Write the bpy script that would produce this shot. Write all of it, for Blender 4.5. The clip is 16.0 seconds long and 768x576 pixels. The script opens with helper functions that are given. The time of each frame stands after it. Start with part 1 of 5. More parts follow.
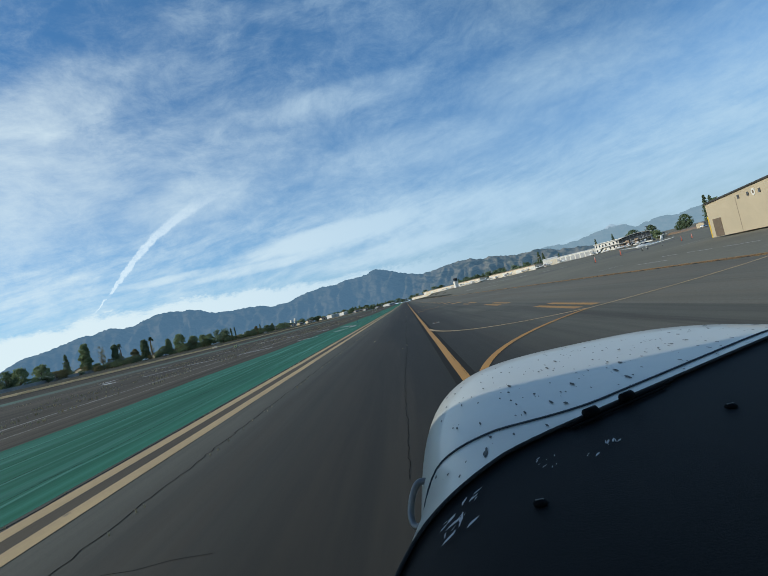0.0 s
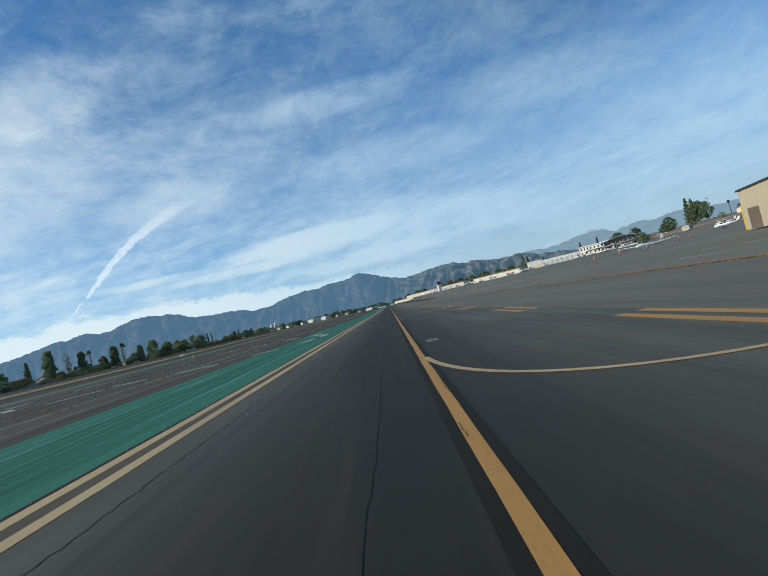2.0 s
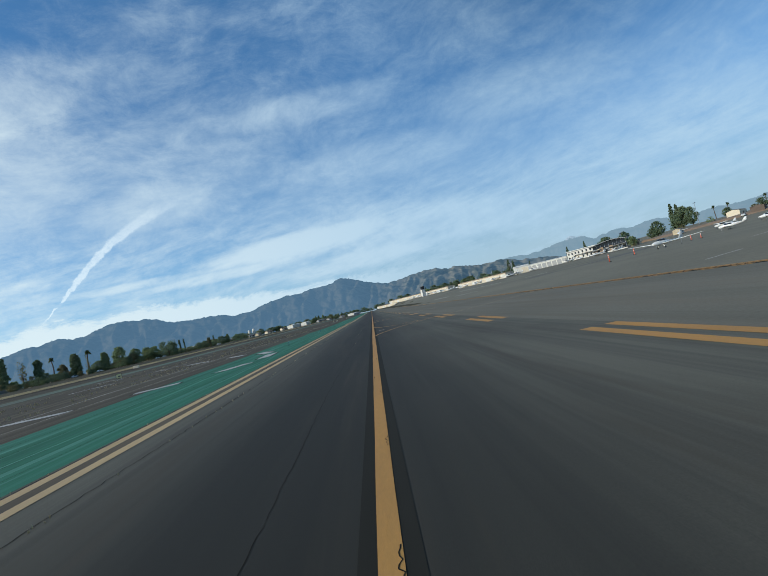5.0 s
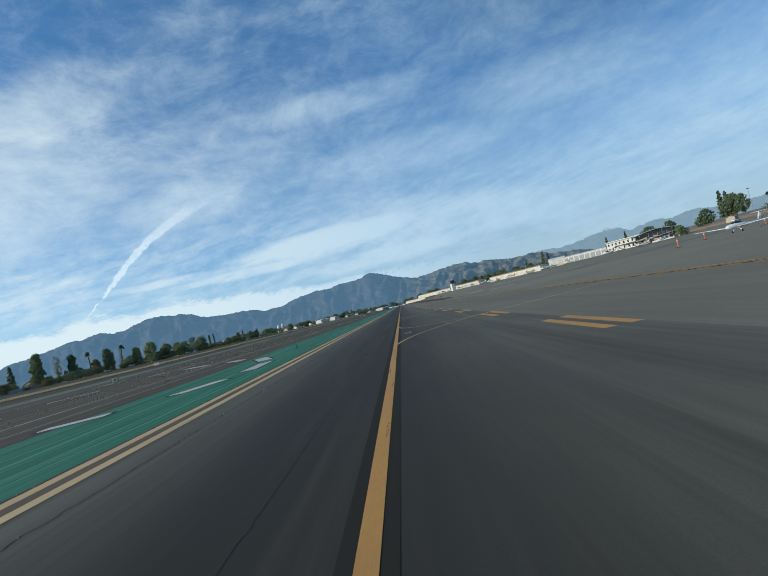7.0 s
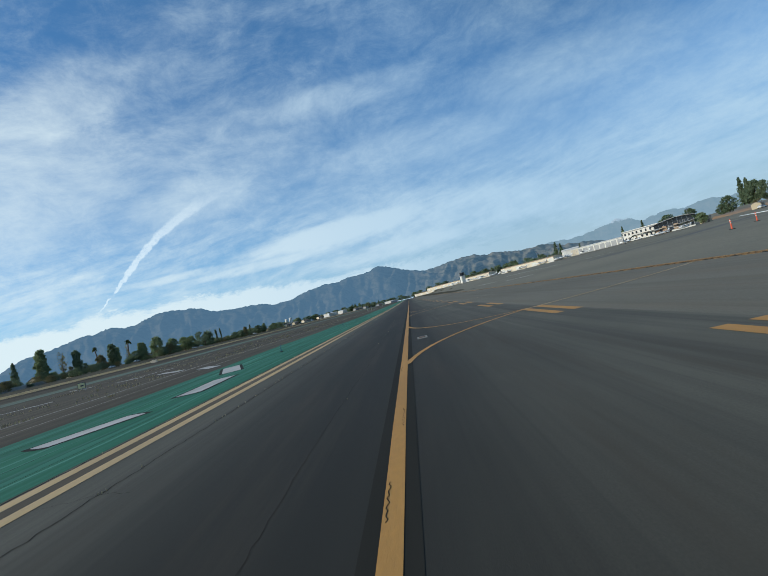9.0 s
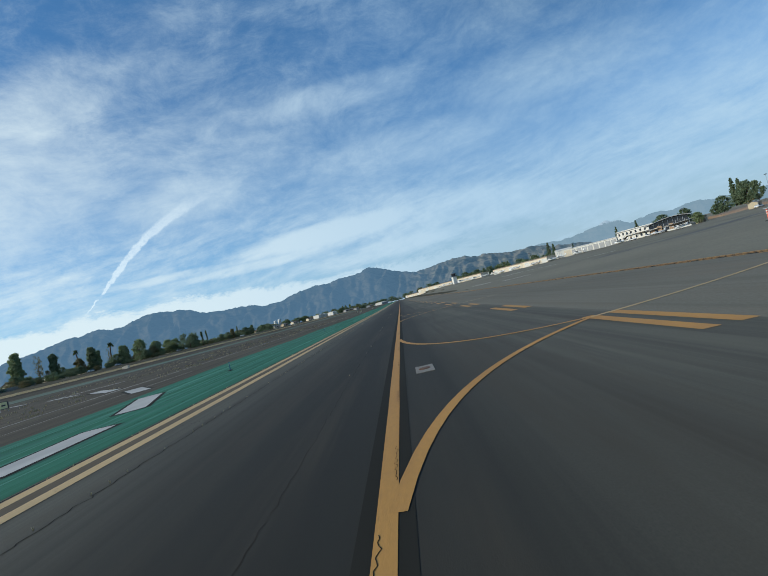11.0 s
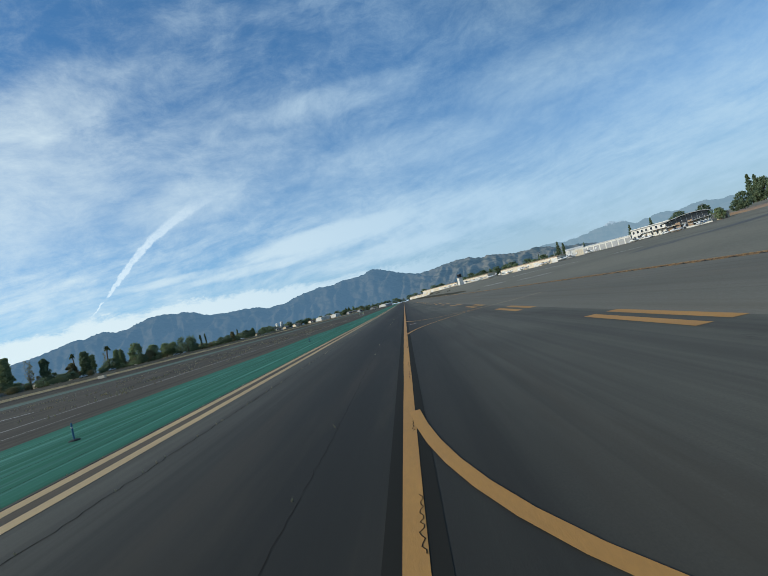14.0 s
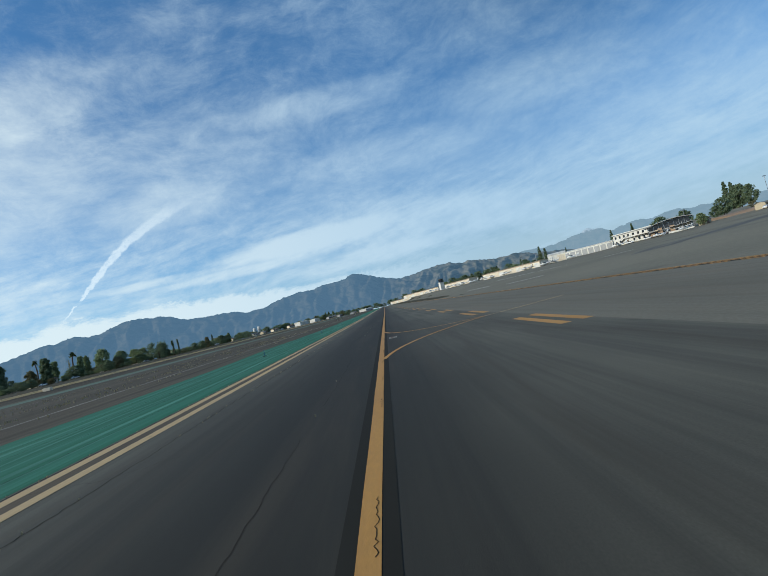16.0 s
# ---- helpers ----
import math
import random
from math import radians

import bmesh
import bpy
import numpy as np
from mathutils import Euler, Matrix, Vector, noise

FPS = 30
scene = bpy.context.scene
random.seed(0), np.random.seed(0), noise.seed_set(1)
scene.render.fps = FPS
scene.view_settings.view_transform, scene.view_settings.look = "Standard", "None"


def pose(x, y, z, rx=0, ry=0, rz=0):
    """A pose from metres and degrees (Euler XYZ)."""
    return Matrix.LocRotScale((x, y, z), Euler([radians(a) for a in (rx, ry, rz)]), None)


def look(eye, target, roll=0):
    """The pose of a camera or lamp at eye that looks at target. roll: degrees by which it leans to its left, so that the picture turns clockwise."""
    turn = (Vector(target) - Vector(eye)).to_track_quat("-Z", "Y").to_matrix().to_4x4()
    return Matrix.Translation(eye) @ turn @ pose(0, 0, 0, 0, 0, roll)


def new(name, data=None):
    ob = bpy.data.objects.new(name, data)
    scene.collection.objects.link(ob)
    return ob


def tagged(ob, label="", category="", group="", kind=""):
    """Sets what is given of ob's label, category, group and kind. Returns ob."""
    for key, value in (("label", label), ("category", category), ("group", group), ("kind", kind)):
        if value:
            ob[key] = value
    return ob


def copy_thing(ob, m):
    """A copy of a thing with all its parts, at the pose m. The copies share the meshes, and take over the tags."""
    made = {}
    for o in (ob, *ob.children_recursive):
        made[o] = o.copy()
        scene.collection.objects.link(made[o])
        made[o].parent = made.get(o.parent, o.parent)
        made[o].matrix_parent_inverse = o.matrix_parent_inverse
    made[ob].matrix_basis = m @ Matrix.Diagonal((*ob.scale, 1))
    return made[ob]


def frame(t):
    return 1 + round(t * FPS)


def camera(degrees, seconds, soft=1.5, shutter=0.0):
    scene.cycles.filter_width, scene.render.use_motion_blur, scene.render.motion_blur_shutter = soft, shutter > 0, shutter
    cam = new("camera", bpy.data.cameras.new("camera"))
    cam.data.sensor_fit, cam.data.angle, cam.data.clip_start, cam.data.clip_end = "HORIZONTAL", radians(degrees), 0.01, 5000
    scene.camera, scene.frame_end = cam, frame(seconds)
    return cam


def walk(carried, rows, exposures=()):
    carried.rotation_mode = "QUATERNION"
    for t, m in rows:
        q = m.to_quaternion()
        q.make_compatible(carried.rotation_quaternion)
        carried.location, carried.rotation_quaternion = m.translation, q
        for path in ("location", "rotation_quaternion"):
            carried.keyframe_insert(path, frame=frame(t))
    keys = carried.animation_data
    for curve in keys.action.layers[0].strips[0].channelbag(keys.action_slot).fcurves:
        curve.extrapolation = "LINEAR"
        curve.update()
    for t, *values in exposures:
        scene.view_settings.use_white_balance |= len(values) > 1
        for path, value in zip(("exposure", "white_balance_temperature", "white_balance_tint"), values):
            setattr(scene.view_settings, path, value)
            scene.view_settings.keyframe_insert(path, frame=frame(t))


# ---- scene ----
cam = camera(80.0, 16.0, soft=0.75, shutter=0.0)
walk(cam, [
    (0.0, pose(-0.717, -0.000, 1.500, 92.399, 12.816, 2.827)),
    (0.5, pose(-0.715, 2.315, 1.500, 92.480, 12.843, 2.648)),
    (1.0, pose(-0.690, 4.650, 1.500, 92.501, 12.910, 2.209)),
    (1.5, pose(-0.635, 7.073, 1.500, 92.441, 12.918, 1.517)),
    (2.0, pose(-0.539, 9.644, 1.500, 92.402, 12.938, 0.644)),
    (2.5, pose(-0.415, 12.232, 1.500, 92.379, 12.928, -0.282)),
    (3.0, pose(-0.284, 14.736, 1.500, 92.354, 12.951, -0.935)),
    (3.5, pose(-0.177, 17.127, 1.500, 92.427, 12.805, -1.580)),
    (6.0, pose(0.443, 28.492, 1.500, 92.593, 12.711, -1.503)),
    (6.5, pose(0.511, 30.647, 1.500, 92.677, 12.902, 0.824)),
    (7.0, pose(0.557, 32.807, 1.500, 92.737, 12.891, 2.147)),
    (7.5, pose(0.571, 34.834, 1.500, 92.589, 12.860, 2.989)),
    (8.0, pose(0.552, 36.793, 1.500, 92.397, 13.094, 3.653)),
    (8.5, pose(0.514, 38.724, 1.500, 92.305, 13.148, 3.628)),
    (9.0, pose(0.474, 40.544, 1.500, 92.134, 13.230, 3.250)),
    (11.5, pose(0.433, 50.137, 1.500, 92.037, 13.243, 2.026)),
    (12.0, pose(0.399, 52.154, 1.500, 92.108, 13.274, 2.196)),
    (12.5, pose(0.351, 54.135, 1.500, 92.249, 13.407, 2.510)),
    (13.0, pose(0.310, 56.093, 1.500, 92.304, 13.368, 2.878)),
    (13.5, pose(0.289, 57.963, 1.500, 92.449, 13.391, 2.951)),
    (14.0, pose(0.287, 59.717, 1.500, 92.369, 13.417, 2.590)),
    (14.5, pose(0.301, 61.475, 1.500, 92.321, 13.509, 2.008)),
    (15.0, pose(0.341, 63.445, 1.500, 92.321, 13.487, 1.242)),
    (15.5, pose(0.395, 65.477, 1.500, 92.366, 13.331, 0.518)),
    (16.0, pose(0.453, 67.572, 1.500, 92.398, 13.242, 0.113)),
], exposures=[(0.0, 0.16, 6280, 4.0), (16.0, 0.16, 6280, 4.0)])

# ---- light ----
SUN_AZ, SUN_EL = -112.0, 24.0          # degrees from the taxiway's heading, to the right; above the horizon


def compass(az, el=0.0):
    a, e = radians(az), radians(el)
    return Vector((math.sin(a) * math.cos(e), math.cos(a) * math.cos(e), math.sin(e)))


sun_data = bpy.data.lights.new("sun", "SUN")
sun_data.energy, sun_data.angle, sun_data.color = 2.9, radians(0.6), (1.0, 0.90, 0.76)
sun = new("sun", sun_data)
sun.matrix_world = look(compass(SUN_AZ, SUN_EL) * 50, (0, 0, 0))


class Nodes:
    """Short hand for a node tree."""

    def __init__(self, tree):
        self.tree = tree
        tree.nodes.clear()

    def add(self, kind, **given):
        n = self.tree.nodes.new(kind)
        for key, value in given.items():
            if key in n.inputs.keys():
                self.put(n.inputs[key], value)
            else:
                setattr(n, key, value)
        return n

    def put(self, socket, value):
        if isinstance(value, bpy.types.NodeSocket):
            self.tree.links.new(value, socket)
        elif isinstance(value, bpy.types.Node):
            self.tree.links.new(value.outputs[0], socket)
        else:
            socket.default_value = value

    def math(self, op, a, b=0.0, c=0.0, clamp=False):
        n = self.tree.nodes.new("ShaderNodeMath")
        n.operation, n.use_clamp = op, clamp
        for s, v in zip(n.inputs, (a, b, c)):
            self.put(s, v)
        return n.outputs[0]

    def vec(self, op, a, b=(0, 0, 0)):
        n = self.tree.nodes.new("ShaderNodeVectorMath")
        n.operation = op
        self.put(n.inputs[0], a)
        self.put(n.inputs[1], b)
        return n.outputs["Value"] if op in ("DOT_PRODUCT", "LENGTH") else n.outputs[0]

    def noise(self, vector, scale, detail=4.0, rough=0.55, distort=0.0):
        n = self.tree.nodes.new("ShaderNodeTexNoise")
        self.put(n.inputs["Vector"], vector)
        for key, v in (("Scale", scale), ("Detail", detail), ("Roughness", rough), ("Distortion", distort)):
            n.inputs[key].default_value = v
        return n.outputs[0]

    def step(self, value, low, high, to0=0.0, to1=1.0):
        n = self.tree.nodes.new("ShaderNodeMapRange")
        n.interpolation_type = "SMOOTHSTEP"
        for key, v in (("Value", value), ("From Min", low), ("From Max", high), ("To Min", to0), ("To Max", to1)):
            self.put(n.inputs[key], v)
        return n.outputs[0]

    def mix(self, fac, a, b):
        n = self.tree.nodes.new("ShaderNodeMix")
        n.data_type = "RGBA"
        self.put(n.inputs[0], fac)
        self.put(n.inputs[6], (*a, 1) if isinstance(a, tuple) and len(a) == 3 else a)
        self.put(n.inputs[7], (*b, 1) if isinstance(b, tuple) and len(b) == 3 else b)
        return n.outputs[2]

    def scaled(self, vector, x, y, z):
        return self.vec("MULTIPLY", vector, (x, y, z))


# sky: clear blue with thin cirrus and one contrail
world = bpy.data.worlds.new("world")
scene.world = world
world.use_nodes = True
N = Nodes(world.node_tree)
sky = N.add("ShaderNodeTexSky", sky_type="NISHITA")
sky.sun_disc, sky.sun_elevation, sky.sun_rotation = False, radians(SUN_EL), radians(SUN_AZ)
sky.air_density, sky.dust_density, sky.ozone_density = 1.0, 0.6, 2.5
way = N.add("ShaderNodeTexCoord").outputs["Generated"]
xyz = N.add("ShaderNodeSeparateXYZ", Vector=way)
up = N.math("MAXIMUM", xyz.outputs[2], 0.0)
bearing = N.math("MULTIPLY", N.math("ARCTAN2", xyz.outputs[0], xyz.outputs[1]), 57.296)
rise = N.math("MULTIPLY", N.math("ARCSINE", xyz.outputs[2]), 57.296)
dome = N.add("ShaderNodeCombineXYZ", X=bearing, Y=rise).outputs[0]
leaning = N.add("ShaderNodeVectorRotate", rotation_type="Z_AXIS", Vector=dome, Angle=radians(-5)).outputs[0]
warp = N.vec("SUBTRACT", N.add("ShaderNodeTexNoise", Vector=N.scaled(dome, 0.05, 0.08, 1), Scale=1.0, Detail=2.0).outputs["Color"], (0.5, 0.5, 0.5))
bent = N.vec("ADD", leaning, N.scaled(warp, 10.0, 6.0, 0))
streaks = N.noise(N.scaled(bent, 0.056, 0.130, 1), 1.0, 10, 0.60)
wisps = N.noise(N.scaled(bent, 0.17, 0.37, 1), 1.0, 10, 0.64, 0.1)
puffs = N.noise(N.scaled(bent, 0.26, 0.48, 1), 1.0, 12, 0.74, 0.2)
combed = N.add("ShaderNodeVectorRotate", rotation_type="Z_AXIS", Vector=N.vec("ADD", dome, N.scaled(warp, 3.0, 2.0, 0)), Angle=radians(-9)).outputs[0]
fibres = N.noise(N.scaled(combed, 0.15, 1.0, 1), 1.0, 8, 0.62)
leftward = N.step(xyz.outputs[0], 0.40, -0.70)                 # whiter towards the sun's side


def cloud_patch(az, el, half_az, half_el, tilt, hard=0.0):
    """How far inside a long patch of cloud a direction lies, 0 to 1."""
    c, s_ = math.cos(radians(tilt)), math.sin(radians(tilt))
    da, de = N.math("SUBTRACT", bearing, az), N.math("SUBTRACT", rise, el)
    u = N.math("DIVIDE", N.math("ADD", N.math("MULTIPLY", da, c), N.math("MULTIPLY", de, s_)), half_az)
    v = N.math("DIVIDE", N.math("SUBTRACT", N.math("MULTIPLY", de, c), N.math("MULTIPLY", da, s_)), half_el)
    d = N.math("ADD", N.math("MULTIPLY", u, u), N.math("MULTIPLY", v, v))
    d = N.math("ADD", d, N.math("MULTIPLY", N.math("SUBTRACT", wisps, 0.5), 1.6))
    return N.step(d, 1.35, hard)


cover = N.math("ADD", 0.11, N.math("MULTIPLY", N.step(rise, 34, 12), 0.15))
for az, el, ha, he, tilt, power in ((-44, 20, 17, 8, 8, 0.24), (-33, 28, 9, 3.5, 24, 0.20), (-20, 32, 9, 4, 24, 0.15), (-1, 25.4, 15, 1.8, 2, 0.16), (-15, 23.5, 15, 4.5, 6, 0.13),
                                    (-8, 10.0, 12, 1.5, 3, 0.26), (4, 9.5, 18, 3.6, -3, 0.13), (0, 6.5, 12, 1.2, 2, 0.14), (-17, 8.0, 10, 0.6, 2, 0.18), (-26, 8.5, 7, 0.5, 3, 0.16), (24, 21, 13, 3, -6, 0.14),
                                    (13, 30, 14, 3.5, -8, 0.12), (2, 35, 12, 3, 4, 0.10), (34, 9, 24, 6, 0, 0.10), (-22, 17, 9, 2.5, 10, 0.15), (4, 18, 14, 2.5, 0, 0.14), (-70, 26, 25, 14, 0, 0.3)):
    cover = N.math("ADD", cover, N.math("MULTIPLY", cloud_patch(az, el, ha, he, tilt), power))
grain_ = N.math("ADD", N.math("MULTIPLY", streaks, 0.50), N.math("ADD", N.math("MULTIPLY", wisps, 0.30), N.math("ADD", N.math("MULTIPLY", puffs, 0.46), N.math("MULTIPLY", fibres, N.step(rise, 20, 9, 0.0, 0.10)))))
high_cloud = N.math("MULTIPLY", N.step(N.math("ADD", cover, grain_), 0.62, 1.38), 0.86)
low_cloud = N.math("MULTIPLY", N.step(N.math("ADD", cover, N.math("ADD", grain_, N.math("MULTIPLY", N.math("SUBTRACT", fibres, 0.5), 0.30))), 0.72, 1.24), 0.86)
lower = N.step(rise, 16, 10)
cloud = N.math("ADD", N.math("MULTIPLY", high_cloud, N.math("SUBTRACT", 1.0, lower)), N.math("MULTIPLY", low_cloud, lower))
bank_top = N.math("ADD", N.math("ADD", 4.9, N.math("MULTIPLY", N.step(N.math("ABSOLUTE", N.math("ADD", bearing, 27.0)), 22, 0), 1.1)), N.math("MULTIPLY", N.math("SUBTRACT", puffs, 0.5), 4.2))
low_bank = N.math("MULTIPLY", N.step(N.math("SUBTRACT", rise, bank_top), 0.5, -0.7), N.step(bearing, 16, -8, 0.35, 0.95))
cloud = N.math("MAXIMUM", cloud, low_bank)
# contrail: narrow and ragged low down, wider and thinner above, with a gap near its foot
CONTRAIL = (-28.990, 1.1044, 0.07298, 0.007970)
e1 = N.math("SUBTRACT", rise, 12.0)
spine = N.math("ADD", N.math("ADD", CONTRAIL[0], N.math("MULTIPLY", e1, CONTRAIL[1])), N.math("ADD", N.math("MULTIPLY", N.math("MULTIPLY", e1, e1), CONTRAIL[2]), N.math("MULTIPLY", N.math("MULTIPLY", e1, N.math("MULTIPLY", e1, e1)), CONTRAIL[3])))
off = N.math("MULTIPLY", N.math("SUBTRACT", bearing, spine), 0.60)
ragged = N.noise(dome, 0.9, 6, 0.68)
off = N.math("ABSOLUTE", N.math("ADD", off, N.math("MULTIPLY", N.math("SUBTRACT", ragged, 0.5), 0.7)))
wide = N.math("ADD", N.step(rise, 6.0, 11.5, 0.06, 0.36), N.step(rise, 11.5, 18.0, 0.0, 0.75))
trail = N.math("MULTIPLY", N.step(N.math("DIVIDE", off, wide), 1.0, 0.45), N.math("MULTIPLY", N.step(rise, 5.8, 6.8), N.step(rise, 18.8, 12.0)))
gap = N.math("SUBTRACT", 1.0, N.math("MULTIPLY", N.step(N.math("ABSOLUTE", N.math("SUBTRACT", rise, 7.65)), 0.32, 0.12), 0.9))
trail = N.math("MULTIPLY", N.math("MULTIPLY", trail, gap), N.step(N.noise(N.scaled(dome, 1, 1.3, 1), 1.6, 6, 0.7), 0.25, 0.55, 0.45, 1.0))
haze = N.math("POWER", N.math("SUBTRACT", 1.0, N.math("MINIMUM", N.math("MULTIPLY", up, 2.1), 1.0)), 1.6)
tint = N.mix(1.0, sky.outputs[0], (0.56, 0.98, 1.32))
tint.node.blend_type = "MULTIPLY"
tint = N.mix(0.22, tint, (1.3, 2.85, 5.0))
hazed = N.mix(N.math("MULTIPLY", haze, N.step(xyz.outputs[0], -0.5, 0.45, 0.60, 0.92)), tint, N.mix(leftward, (3.75, 4.5, 5.15), (4.4, 6.7, 9.2)))
glow = N.mix(leftward, (4.7, 6.2, 7.7), (7.4, 8.15, 8.55))
whole = N.mix(1.0, N.mix(N.math("MULTIPLY", trail, 0.56), N.mix(cloud, hazed, glow), (9.0, 9.6, 10.0)), (0.985, 1.0, 1.012))
whole.node.blend_type = "MULTIPLY"
dimming = N.math("SUBTRACT", 1.0, N.math("MULTIPLY", N.math("MULTIPLY", N.step(rise, 14, 34), N.step(bearing, 2, 34)), 0.32))   # sky dimmed high up to the right, imitating lens and windscreen darkening
back = N.add("ShaderNodeBackground", Color=whole, Strength=N.math("MULTIPLY", dimming, 0.095))
N.tree.links.new(back.outputs[0], N.add("ShaderNodeOutputWorld").inputs[0])

# ---- materials ----


def material(name, base, other=None, rough=0.8, scale=1.0, stretch=(1, 1, 1), fine=12.0, amount=0.6, bump=0.0, metal=0.0,
             spots=None, spot_scale=3.0, spot_at=0.62, lines=None, worn=None, coat=0.0, grain=0.25, gloss=0.5, bands=None):
    """A worn surface: two colours by broad noise, fine grain, and stains of a third colour."""
    m = bpy.data.materials.new(name)
    m.use_nodes = True
    k = Nodes(m.node_tree)
    at = k.add("ShaderNodeTexCoord").outputs["Object"]
    rnd = k.add("ShaderNodeObjectInfo").outputs["Random"]
    moved = k.vec("ADD", k.scaled(at, *stretch), k.add("ShaderNodeCombineXYZ", X=k.math("MULTIPLY", rnd, 37.0)).outputs[0])
    broad = k.noise(moved, scale, 5, 0.6, 0.2)
    small = k.noise(moved, scale * fine, 5, 0.7)
    other = other or tuple(c * 0.72 for c in base)
    colour = k.mix(k.math("MULTIPLY", k.step(broad, 0.32, 0.68), amount), base, other)
    shade = k.math("ADD", 1.0 - grain * 0.5, k.math("MULTIPLY", small, grain))
    g = k.mix(1.0, colour, k.add("ShaderNodeCombineColor", Red=shade, Green=shade, Blue=shade).outputs[0])
    g.node.blend_type = "MULTIPLY"
    colour = g
    if spots:
        colour = k.mix(k.step(k.noise(moved, spot_scale, 6, 0.68, 0.5), spot_at, spot_at + 0.08), colour, spots)
    if lines:                                    # long streaks along y: wheel tracks and dragged dirt
        streak = k.noise(k.scaled(at, 1.3, 0.012, 1), 1.0, 6, 0.7)
        colour = k.mix(k.math("MULTIPLY", k.step(streak, 0.42, 0.66), lines[1]), colour, lines[0])
    if worn:                                     # a broad oily lane, darkened further for vignette and shade: middle and half width along x, colour, strength
        side = k.math("ABSOLUTE", k.math("SUBTRACT", k.add("ShaderNodeSeparateXYZ", Vector=at).outputs[0], worn[0]))
        side = k.math("ADD", side, k.math("MULTIPLY", k.math("SUBTRACT", k.noise(k.scaled(at, 0.8, 0.05, 1), 1.0, 5, 0.65), 0.5), 1.6))
        colour = k.mix(k.math("MULTIPLY", k.step(side, worn[1], worn[1] * 0.12), worn[3]), colour, worn[2])
    if bands:                                    # broad brownish drifts of dust and rubber along y
        drift = k.math("MULTIPLY", k.step(k.noise(k.scaled(at, 0.75, 0.055, 1), 1.0, 6, 0.62, 0.6), 0.46, 0.66), k.step(k.noise(k.scaled(at, 3.2, 0.16, 1), 1.0, 5, 0.6), 0.34, 0.62, 0.4, 1.0))
        colour = k.mix(k.math("MULTIPLY", drift, bands[1]), colour, bands[0])
    p = k.add("ShaderNodeBsdfPrincipled", Metallic=metal)
    k.put(p.inputs["Base Color"], colour)
    k.put(p.inputs["Roughness"], k.math("ADD", rough - 0.06, k.math("MULTIPLY", small, 0.12), clamp=True))
    p.inputs["Coat Weight"].default_value = coat
    p.inputs["Specular IOR Level"].default_value = gloss
    if bump:
        k.put(p.inputs["Normal"], k.add("ShaderNodeBump", Strength=bump, Distance=0.02, Height=small))
    k.tree.links.new(p.outputs[0], k.add("ShaderNodeOutputMaterial").inputs[0])
    return m


ASPHALT = material("asphalt", (0.140, 0.129, 0.098), (0.100, 0.093, 0.071), 0.85, 0.16, (1, 0.5, 1), 420, 0.9, 0.12,
                   spots=(0.060, 0.053, 0.041), spot_scale=0.5, spot_at=0.66, lines=((0.052, 0.048, 0.039), 0.6), worn=(-0.9, 4.6, (0.019, 0.0178, 0.0142), 0.92),
                   bands=((0.058, 0.048, 0.034), 0.65), grain=1.0, gloss=0.27)
APRON = material("apron_asphalt", (0.214, 0.198, 0.151), (0.170, 0.158, 0.123), 0.95, 0.05, (1, 0.6, 1), 60, 0.8, 0.2,
                 spots=(0.135, 0.126, 0.100), spot_scale=0.05, spot_at=0.60, grain=0.7, gloss=0.12)
ASPHALT_EDGE = material("grey_asphalt", (0.196, 0.180, 0.140), (0.154, 0.141, 0.111), 0.9, 0.12, (1, 0.3, 1), 200, 0.85, 0.3,
                        spots=(0.100, 0.092, 0.072), spot_scale=0.15, spot_at=0.66, lines=((0.105, 0.097, 0.077), 0.4), bands=((0.20, 0.165, 0.12), 0.5), grain=0.9, gloss=0.12)
GAP = material("oil_stained_asphalt", (0.125, 0.098, 0.066), (0.075, 0.063, 0.046), 0.9, 0.5, (1, 0.2, 1), 60, 0.9, grain=0.6, gloss=0.2)
SEAL = material("sealed_asphalt", (0.024, 0.0225, 0.018), (0.034, 0.032, 0.026), 0.85, 0.5, (1, 0.1, 1), 30, 0.8, gloss=0.08)
GREEN = material("green_paint", (0.024, 0.150, 0.082), (0.015, 0.098, 0.054), 0.85, 0.35, (1, 0.08, 1), 60, 0.9, 0.2,
                 spots=(0.03, 0.145, 0.092), spot_scale=0.5, spot_at=0.6, lines=((0.055, 0.205, 0.140), 0.8), grain=0.9, gloss=0.2)
GREEN_STREAK = material("pale_green_streak", (0.10, 0.27, 0.195), (0.014, 0.10, 0.06), 0.85, 0.5, (2, 0.10, 1), 40, 1.0, grain=0.5, gloss=0.2)
GREEN_FADED = material("faded_green_paint", (0.11, 0.195, 0.145), (0.115, 0.115, 0.09), 0.9, 0.10, (1, 0.2, 1), 30, 0.9, grain=0.6,
                       lines=((0.14, 0.145, 0.115), 0.5), gloss=0.15)
INFIELD = material("brown_infield", (0.122, 0.102, 0.074), (0.078, 0.066, 0.049), 0.95, 0.12, (1, 0.2, 1), 60, 0.9, 0.3,
                   spots=(0.13, 0.115, 0.082), spot_scale=0.7, spot_at=0.63, lines=((0.042, 0.037, 0.029), 0.85), grain=1.0, gloss=0.12)
DRY_GRASS = material("dry_grass", (0.50, 0.38, 0.21), (0.36, 0.28, 0.155), 0.95, 0.3, (1, 0.4, 1), 25, 0.9, 0.4, grain=0.8, gloss=0.1)
